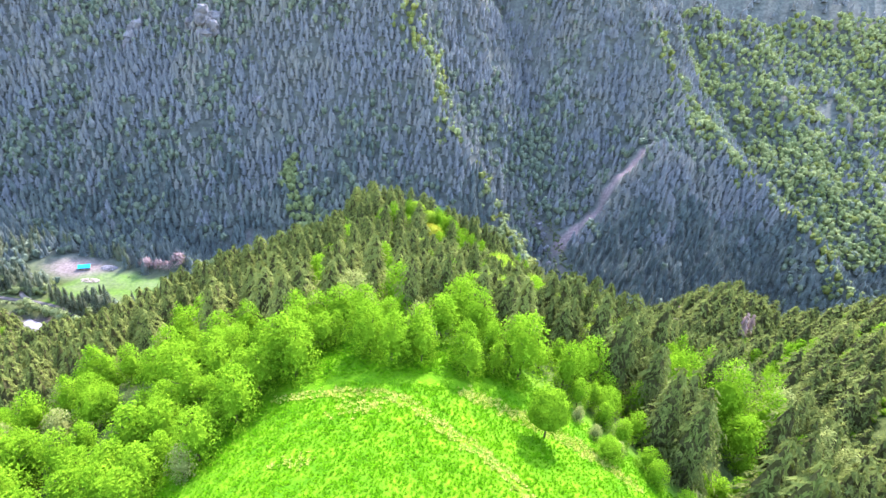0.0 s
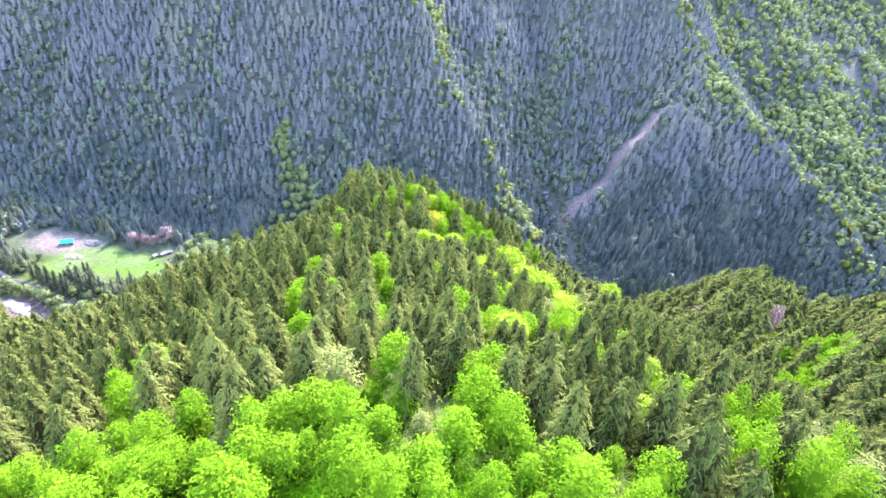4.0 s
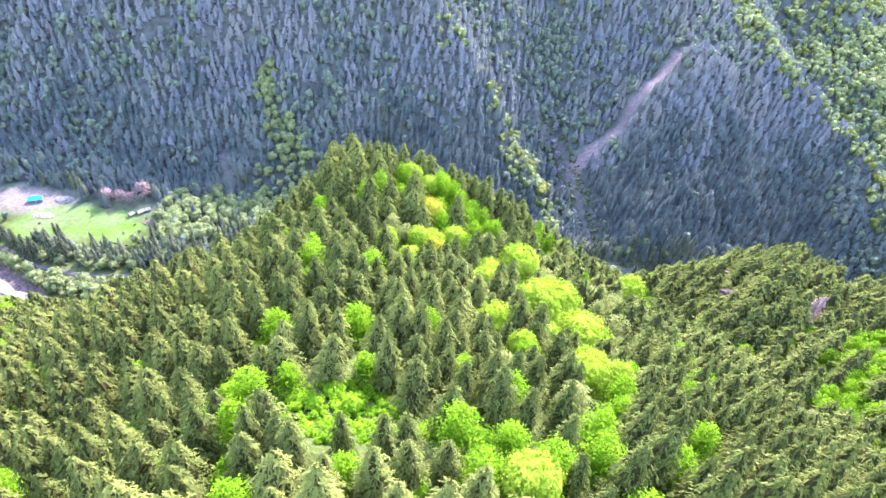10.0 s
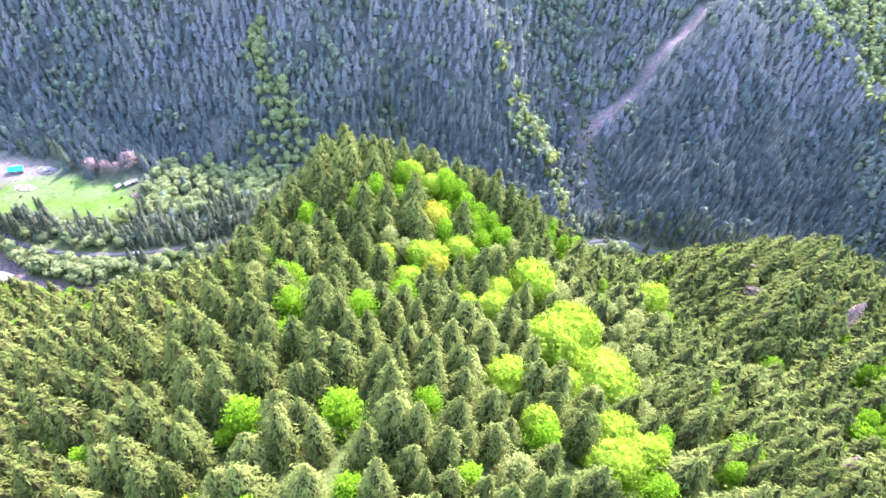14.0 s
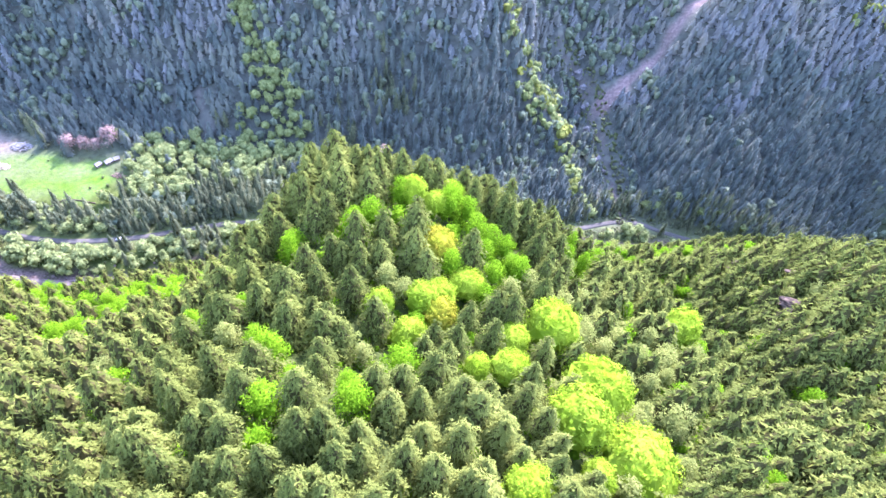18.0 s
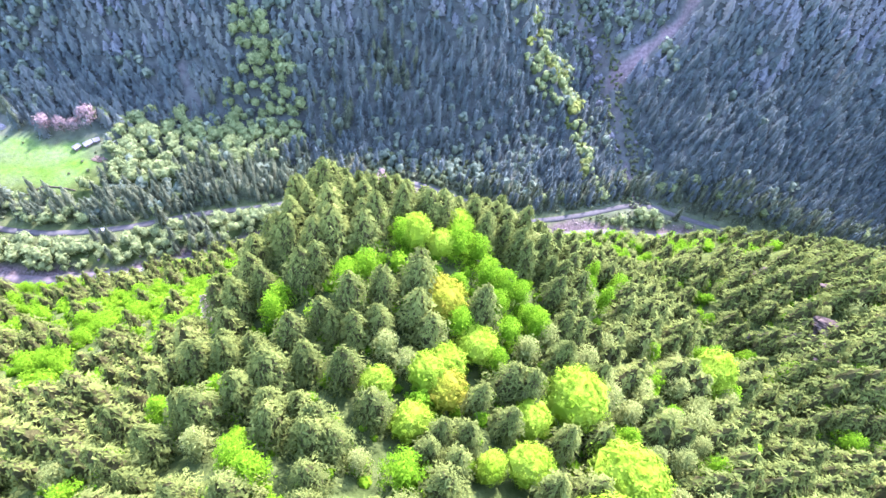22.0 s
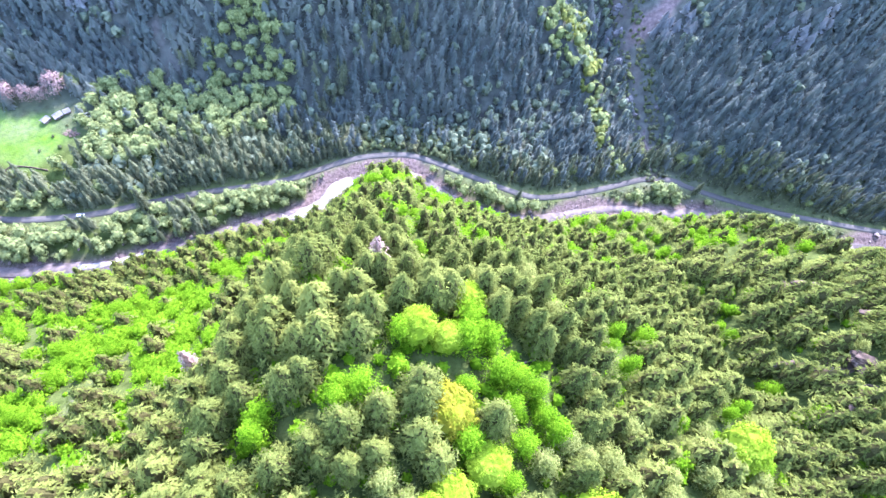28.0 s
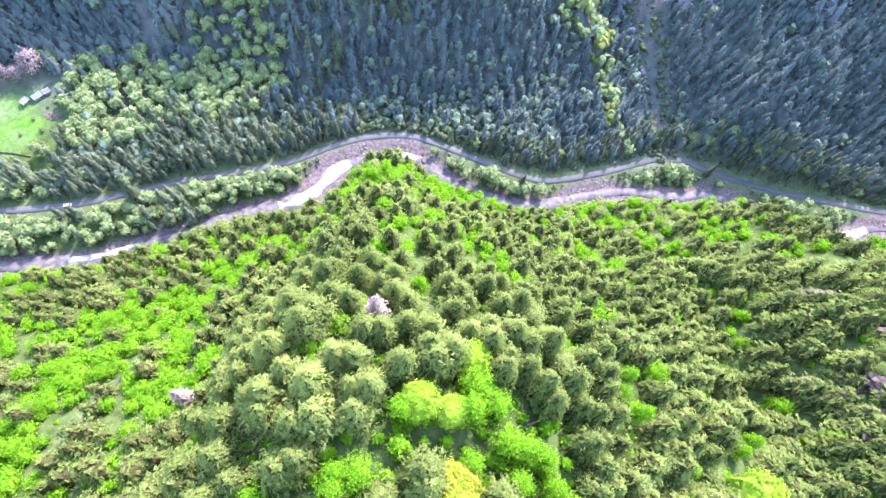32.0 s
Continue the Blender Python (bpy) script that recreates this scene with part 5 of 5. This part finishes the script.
sv = np.array([v.co[:] for v in small.verts])
st = np.array([[v.index for v in f.verts] for f in small.faces])
small.free()
for k in range(1900):
    c = line[int(rr.uniform(0.05, 0.95) * len(line))]
    c = c + rr.normal(0, 0.6 * bed(c[0]), 2)
    v = sv * rr.uniform(0.4, 1.5) * rr.uniform(0.7, 1.3, 3) * (1, 1, 0.7)
    vs.append(v + (c[0], c[1], 0))
    ts.append(st + n0)
    n0 += len(sv)
vs = np.vstack(vs)
cz = vs.reshape(-1, len(sv), 3)[:, :, :2].mean(1)
vs[:, 2] += np.repeat(land(cz[:, 0], cz[:, 1]) + 0.15, len(sv))
tagged(new("river_stones", mesh_from("river_stones", vs, np.vstack(ts), [M_STONE])), "pale pinkish stones covering the river bed", "stones", kind="stuff")


# ---- meadow plants ----
px, py, r = scatter(-58, 60, 30, 74, 0.46, 51, 0.5)
inside = ((meadow_share(px, py) > np.where(px < -18, -20, -11)) | (away(px, py, GRASS_STRIP) < 4)) & ((r.uniform(0, 1, len(px)) < 0.85) & (away(px, py, MEADOW_TRACK) > 0.4))
px, py = px[inside], py[inside]
tuft = Shape()
for k in range(9):
    a_ = k * 2.4
    c, d = np.array([math.cos(a_), math.sin(a_)]), np.array([-math.sin(a_), math.cos(a_)])
    f = 0.35 + 0.6 * (k % 3) / 2
    tuft.add([(*(c * 0.12 * f + d * 0.16), 0.0), (*(c * 0.12 * f - d * 0.16), 0.0), (*(c * f + d * 0.05), 1.0 - 0.45 * f)], [(0, 1, 2)])
rows = rows_of(px, py, r, 0.2, 0.36, 1, 0.05, 1.3, 2.0)
rows[:, 3] *= 0.6 + 0.55 * lattice(px / 1.3, py / 1.3, 58)
rows[:, 2] += 0.28
joined("meadow_plants", [tuft.arrays()], rows, [M_GRASS], "lush bright green meadow herbs and grass", "grass")
M_DRY = material("dry straw-coloured grass", (0.17, 0.235, 0.016), (0.32, 0.345, 0.07), 0.85, 0.4, 0.5, 0.3, gloss=0.0)
STRAW_EDGE = [(9, 59.5), (16, 57), (21, 55.5), (27, 54), (31, 51.5)]
px, py, r = scatter(-30, 34, 34, 66, 0.42, 52, 0.5)
straw = r.uniform(0, 1, len(px))
ruts = np.abs(away(px, py, MEADOW_TRACK) - 0.55)
dry = (np.hypot((px + 6) / 5, (py - 55) / 2.6) < 0.2 + 0.9 * straw ** 2) & (straw > 0.35) | (np.hypot((px + 12) / 5, (py - 46) / 3) < 0.7 * straw ** 2) | (ruts < 0.15 + 0.9 * straw ** 3) | (away(px, py, STRAW_EDGE) < 0.3 + 1.9 * straw)
rows = rows_of(px[dry], py[dry], r, 0.2, 0.36, 1, 0.05, 1.2, 1.9)
rows[:, 2] += 0.33
joined("dry_grass", [tuft.arrays()], rows, [M_DRY], "patches of dry straw-coloured grass in the meadow", "grass")
# low bright undergrowth in the forest gap
px, py, r = scatter(-28, 12, 122, 148, 1.35, 53, 0.5)
gap = np.hypot((px + 8) / 15, (py - 134) / 8) < 1
joined("undergrowth", UNDERGROWTH, rows_of(px[gap], py[gap], r, 0.9, 2.0, 3, 0.03, 1.2, 1.8), [M_LEAF, M_BARK_SHADE], "bright green undergrowth in a gap between spruces", "bushes")


# ---- farm in the valley ----
M_BLUE = material("bright blue sheet roofing", (0.005, 0.28, 0.5), (0.01, 0.36, 0.6), 0.5, 0.3)
M_PLANK = material("weathered plank wall", (0.12, 0.09, 0.07), (0.24, 0.19, 0.15), 0.9, 0.8, bump=0.03)
M_SHEET = material("grey sheet roofing", (0.12, 0.12, 0.125), (0.2, 0.2, 0.205), 0.5, 0.5)
M_TIMBER = material("pale cut timber", (0.16, 0.135, 0.105), (0.32, 0.275, 0.22), 0.85, 0.8, 0.5)
M_WHITE = material("white paint", (0.7, 0.7, 0.7), (0.8, 0.8, 0.8), 0.4, 0.5)
M_GLASS = material("dark window glass", (0.01, 0.012, 0.015), (0.02, 0.022, 0.025), 0.1, 0.5)
M_TYRE = material("black tyre rubber", (0.012, 0.012, 0.012), (0.02, 0.02, 0.02), 0.8, 2.0)


def box(s, lo, hi, mat=0):
    x0, y0, z0 = lo
    x1, y1, z1 = hi
    v = [(x0, y0, z0), (x1, y0, z0), (x1, y1, z0), (x0, y1, z0), (x0, y0, z1), (x1, y0, z1), (x1, y1, z1), (x0, y1, z1)]
    s.add(v, [(0, 2, 1), (0, 3, 2), (4, 5, 6), (4, 6, 7), (0, 1, 5), (0, 5, 4), (1, 2, 6), (1, 6, 5), (2, 3, 7), (2, 7, 6), (3, 0, 4), (3, 4, 7)], mat)


def hut(x, y, turn, long_, wide, wall_h, roof_h, roof_mat, label, group=""):
    """A plank hut with a ribbed gable roof, a door and small windows."""
    ob = new("hut")
    a_, b_ = long_ / 2, wide / 2
    s = Shape()
    box(s, (-a_, -b_, -1.5), (a_, -b_ + 0.15, wall_h))
    part("wall", s.mesh("wall", [M_PLANK]), ob)
    s = Shape()
    box(s, (-a_, b_ - 0.15, -1.5), (a_, b_, wall_h))
    part("wall", s.mesh("wall", [M_PLANK]), ob)
    for e_ in (-a_, a_ - 0.15):
        s = Shape()
        box(s, (e_, -b_ + 0.16, -1.5), (e_ + 0.15, b_ - 0.16, wall_h))
        s.add([(e_, -b_ + 0.1, wall_h), (e_, b_ - 0.1, wall_h), (e_, 0, wall_h + roof_h - 0.1), (e_ + 0.15, -b_ + 0.1, wall_h), (e_ + 0.15, b_ - 0.1, wall_h), (e_ + 0.15, 0, wall_h + roof_h - 0.1)], [(0, 2, 1), (3, 4, 5), (0, 3, 5), (0, 5, 2), (1, 2, 5), (1, 5, 4)])
        part("gable_wall", s.mesh("gable_wall", [M_PLANK]), ob)
    for side in (-1, 1):
        s = Shape()
        n_ = int((long_ + 1.0) / 0.4)
        for k in range(n_):
            x0 = -a_ - 0.5 + k * 0.4
            z_ = 0.06 * (k % 2)
            v = []
            for yy, zz in ((side * (b_ + 0.6), wall_h - 0.25), (0, wall_h + roof_h)):
                v += [(x0, yy, zz + z_), (x0 + 0.41, yy, zz + z_), (x0, yy, zz + z_ - 0.08), (x0 + 0.41, yy, zz + z_ - 0.08)]
            s.add(v, [(0, 1, 5), (0, 5, 4), (2, 7, 3), (2, 6, 7), (0, 2, 3), (0, 3, 1), (0, 4, 6), (0, 6, 2), (1, 3, 7), (1, 7, 5)])
        part("roof", s.mesh("roof", [roof_mat]), ob)
    s = Shape()
    box(s, (-0.5, -b_ - 0.05, 0), (0.5, -b_ + 0.02, 2.0))
    part("door", s.mesh("door", [M_TIMBER]), ob)
    for xw in (-long_ * 0.3, long_ * 0.3):
        s = Shape()
        box(s, (xw - 0.5, -b_ - 0.04, 1.0), (xw + 0.5, -b_ + 0.02, 1.9))
        part("window", s.mesh("window", [M_GLASS]), ob)
    ob.matrix_basis = pose(x, y, ground_at(x, y) + 0.1, 0, 0, turn)
    return tagged(ob, label, "hut", group)


hut(-321, 470, 20, 10, 6, 2.6, 2.0, M_BLUE, "plank hut with a bright blue sheet roof")
hut(-239, 462, 62, 4.6, 3.2, 2.0, 1.1, M_SHEET, "small hut with a grey sheet roof by the pasture", "small huts")
hut(-233, 466, 50, 5, 3.4, 2.0, 1.2, M_SHEET, "small hut with a grey sheet roof by the pasture", "small huts")
hut(-228.5, 470, 40, 3.6, 3.0, 1.9, 1.1, M_SHEET, "small hut with a grey sheet roof by the pasture", "small huts")


def pile(name, x, y, a_, b_, h, count, long_, mat, label):
    """A heap of separate boards or stones."""
    ob = new(name)
    shapes = []
    for k in range(3):
        s = Shape()
        box(s, (-long_ / 2, -0.14, -0.1), (long_ / 2, 0.14, 0.1))
        shapes.append(s.mesh("board", [mat]))
    for k in range(count):
        f = rr.uniform(0, 1) ** 0.5
        t_ = rr.uniform(0, 6.283)
        p = new("board", shapes[k % 3])
        p.parent = ob
        p.matrix_basis = Matrix.LocRotScale((math.cos(t_) * a_ * f, math.sin(t_) * b_ * f, h * (1 - f) * rr.uniform(0.4, 1) + 0.15), Euler((rr.uniform(-0.2, 0.2), rr.uniform(-0.3, 0.3), rr.uniform(0, 3.1))), (rr.uniform(0.6, 1.2), rr.uniform(0.8, 2.5), rr.uniform(0.8, 1.6)))
    ob.matrix_basis = pose(x, y, ground_at(x, y))
    return tagged(ob, label, "timber pile")


pile("timber_pile", -307, 453, 9, 3.5, 1.4, 110, 2.6, M_TIMBER, "heap of pale cut timber at the pasture's edge")
pile("rubble_pile", -300, 474, 8, 5, 2.2, 150, 2.4, M_SHEET, "grey heap of old boards and stones beside the hut")
pile("brush_pile", -222, 455, 5, 3, 1.2, 60, 2.4, M_DEAD, "brown heap of brushwood near the huts")

pink_crowns = [broadleaf(rng, 700, 0.035, (0.4, 0.4, 0.4), 0.56, 50, 0.4, 0).mesh("blossom_crown", [M_PINK]) for k in range(2)]
for k, (x, y, h) in enumerate([(-263, 474, 15), (-252, 475, 14), (-236, 482, 19), (-244, 477, 12)]):
    tree_thing("blossom_tree", pink_crowns[k % 2], leaf_trunks[k % 3], x, y, h, 0.95, k * 1.1, "pink-brown tree still almost bare beside the huts", "tree", "pink trees by the huts")

# small bushes on the pasture
shrub_crowns = [broadleaf(rng, 420, 0.05, (0.45, 0.42, 0.42), 0.45, 40, 0.1, 0.7).mesh("shrub_crown", [M_SHRUB]) for k in range(2)]
for k, (x, y, h) in enumerate([(-282, 473, 1.8), (-275, 462, 1.6), (-305, 443, 2.0), (-299, 432, 2.2), (-218, 462, 2.4), (-212, 467, 2.2), (-288, 466, 1.3), (-268, 468, 1.5), (-226, 460, 1.8), (-232, 451, 2.0), (-226, 444, 2.6), (-237, 440, 1.8)]):
    tree_thing("shrub", shrub_crowns[k % 2], leaf_trunks[k % 3], x, y, h, 1.2, k * 0.9, "low dull green bush growing on the pasture", "bush", "bushes on the pasture", 0.1)

# field wall: an uneven dry-stone bank
s = Shape()
wl = curve([(-270, 417), (-262, 419), (-255, 421), (-250, 427), (-240, 428), (-229, 427)], 0.9)
for p in wl:
    z = ground_at(*p)
    v = sv * (1.3, 1.0, 1.5) * rr.uniform(0.8, 1.2, 3) + (p[0], p[1], z + 0.4)
    s.add(v, st)
tagged(new("field_wall", s.mesh("field_wall", [M_ROCK])), "low dark dry-stone wall crossing the pasture", "wall")

# spruces by the road and the pasture
valley_crowns = [SPRUCE_FINE[k].mesh("spruce_crown", [M_VALLEY, M_BARK_SHADE]) for k in range(3)]
for k, (x, y, h) in enumerate([(-164.5, 405, 27), (-296, 408, 22), (-303, 411, 24), (-310, 414, 20), (-289, 406, 22), (-284, 404, 20), (-271, 404, 32), (-267, 408, 22), (-316, 418, 20), (-323, 421, 19), (-280, 428, 16), (-285, 431, 14), (-277, 424, 13), (70, 437, 14), (205, 457, 16)]):
    tree_thing("spruce_tree", valley_crowns[k % 3], spruce_trunks[k % 3], x, y, h, 0.72, k, "dark spruce standing alone beside the road", "spruce", "spruces beside the road")

# a fallen trunk in the forest
s = Shape()
tube(s, [(0, 0, 0), (0.1, 0, 4), (0, 0.1, 9)], [0.28, 0.22, 0.1], 8)
ob = tagged(new("fallen_trunk", s.mesh("fallen_trunk", [M_DEAD], True)), "pale fallen tree trunk lying on the forest floor", "trunk")
ob.matrix_basis = Matrix.Translation((24, 269.5, ground_at(24, 269.5) + 0.7)) @ (Vector((9, 3.5, ground_at(33, 273) - ground_at(24, 269.5)))).to_track_quat("Z", "Y").to_matrix().to_4x4()

# bridge over the side stream
bridge = new("bridge")
for side in (-1, 1):
    s = Shape()
    box(s, (-4.5, side * 2.8 - 0.15, -1.6), (4.5, side * 2.8 + 0.15, 0.55))
    part("parapet", s.mesh("parapet", [M_ROCK]), bridge)
s = Shape()
box(s, (-4.5, -2.62, -1.6), (4.5, 2.62, 0.09))
part("deck", s.mesh("deck", [M_ROAD]), bridge)
bridge.matrix_basis = pose(174, 467.2, float(valley(174.0)) + 0.35, 0, 0, 6)
tagged(bridge, "small stone road bridge over a side stream", "bridge")


# a white car on the road
def car(x, y, turn):
    ob = new("car")
    s = Shape()
    prof = [(-2.1, 0.35), (-2.1, 0.8), (-1.3, 0.95), (1.9, 0.95), (2.1, 0.7), (2.1, 0.35)]
    for w0, w1 in ((-0.85, 0.85),):
        v = [(px_, w0, pz_) for px_, pz_ in prof] + [(px_, w1, pz_) for px_, pz_ in prof]
        n_ = len(prof)
        t = [(i, (i + 1) % n_, n_ + (i + 1) % n_) for i in range(n_)] + [(i, n_ + (i + 1) % n_, n_ + i) for i in range(n_)] + [(0, i, i + 1) for i in range(1, n_ - 1)] + [(n_, n_ + i + 1, n_ + i) for i in range(1, n_ - 1)]
        s.add(v, t)
    part("body", s.mesh("body", [M_WHITE]), ob)
    s = Shape()
    v = [(-1.0, -0.75, 0.95), (1.7, -0.75, 0.95), (1.7, 0.75, 0.95), (-1.0, 0.75, 0.95), (-0.4, -0.62, 1.42), (1.2, -0.62, 1.42), (1.2, 0.62, 1.42), (-0.4, 0.62, 1.42)]
    s.add(v, [(0, 1, 5), (0, 5, 4), (1, 2, 6), (1, 6, 5), (2, 3, 7), (2, 7, 6), (3, 0, 4), (3, 4, 7)])
    part("windows", s.mesh("windows", [M_GLASS]), ob)
    s = Shape()
    box(s, (-0.38, -0.6, 1.42), (1.18, 0.6, 1.47))
    part("roof_panel", s.mesh("roof_panel", [M_WHITE]), ob)
    for wx in (-1.3, 1.3):
        for wy in (-0.85, 0.72):
            s = Shape()
            ang = np.arange(12) * 6.2832 / 12
            a0 = np.c_[wx + 0.32 * np.cos(ang), np.full(12, wy), 0.32 + 0.32 * np.sin(ang)]
            a1 = a0 + (0, 0.13, 0)
            s.add(np.vstack([a0, a1]), [(i, (i + 1) % 12, 12 + (i + 1) % 12) for i in range(12)] + [(i, 12 + (i + 1) % 12, 12 + i) for i in range(12)] + [(0, i, i + 1) for i in range(1, 11)] + [(12, 13 + i, 12 + i) for i in range(1, 11)])
            part("wheel", s.mesh("wheel", [M_TYRE]), ob)
    ob.matrix_basis = pose(x, y, float(valley(x)) + 0.4, 0, 0, turn)
    return tagged(ob, "small white car on the asphalt mountain road", "car")


car(-202, 398.2, 10)

# side stream below the far gully
s, _, _ = ribbon([(174, 474), (173, 482), (174, 490), (171, 500), (172, 508)], 0.8, lambda x: 0 * x, 0.4)
v, t, m = s.arrays()
v[:, 2] += land(v[:, 0], v[:, 1]) + 0.25
tagged(new("side_stream", mesh_from("side_stream", v, t, [M_WATER], m, True)), "thin white stream running down the far gully", "stream", kind="structure")
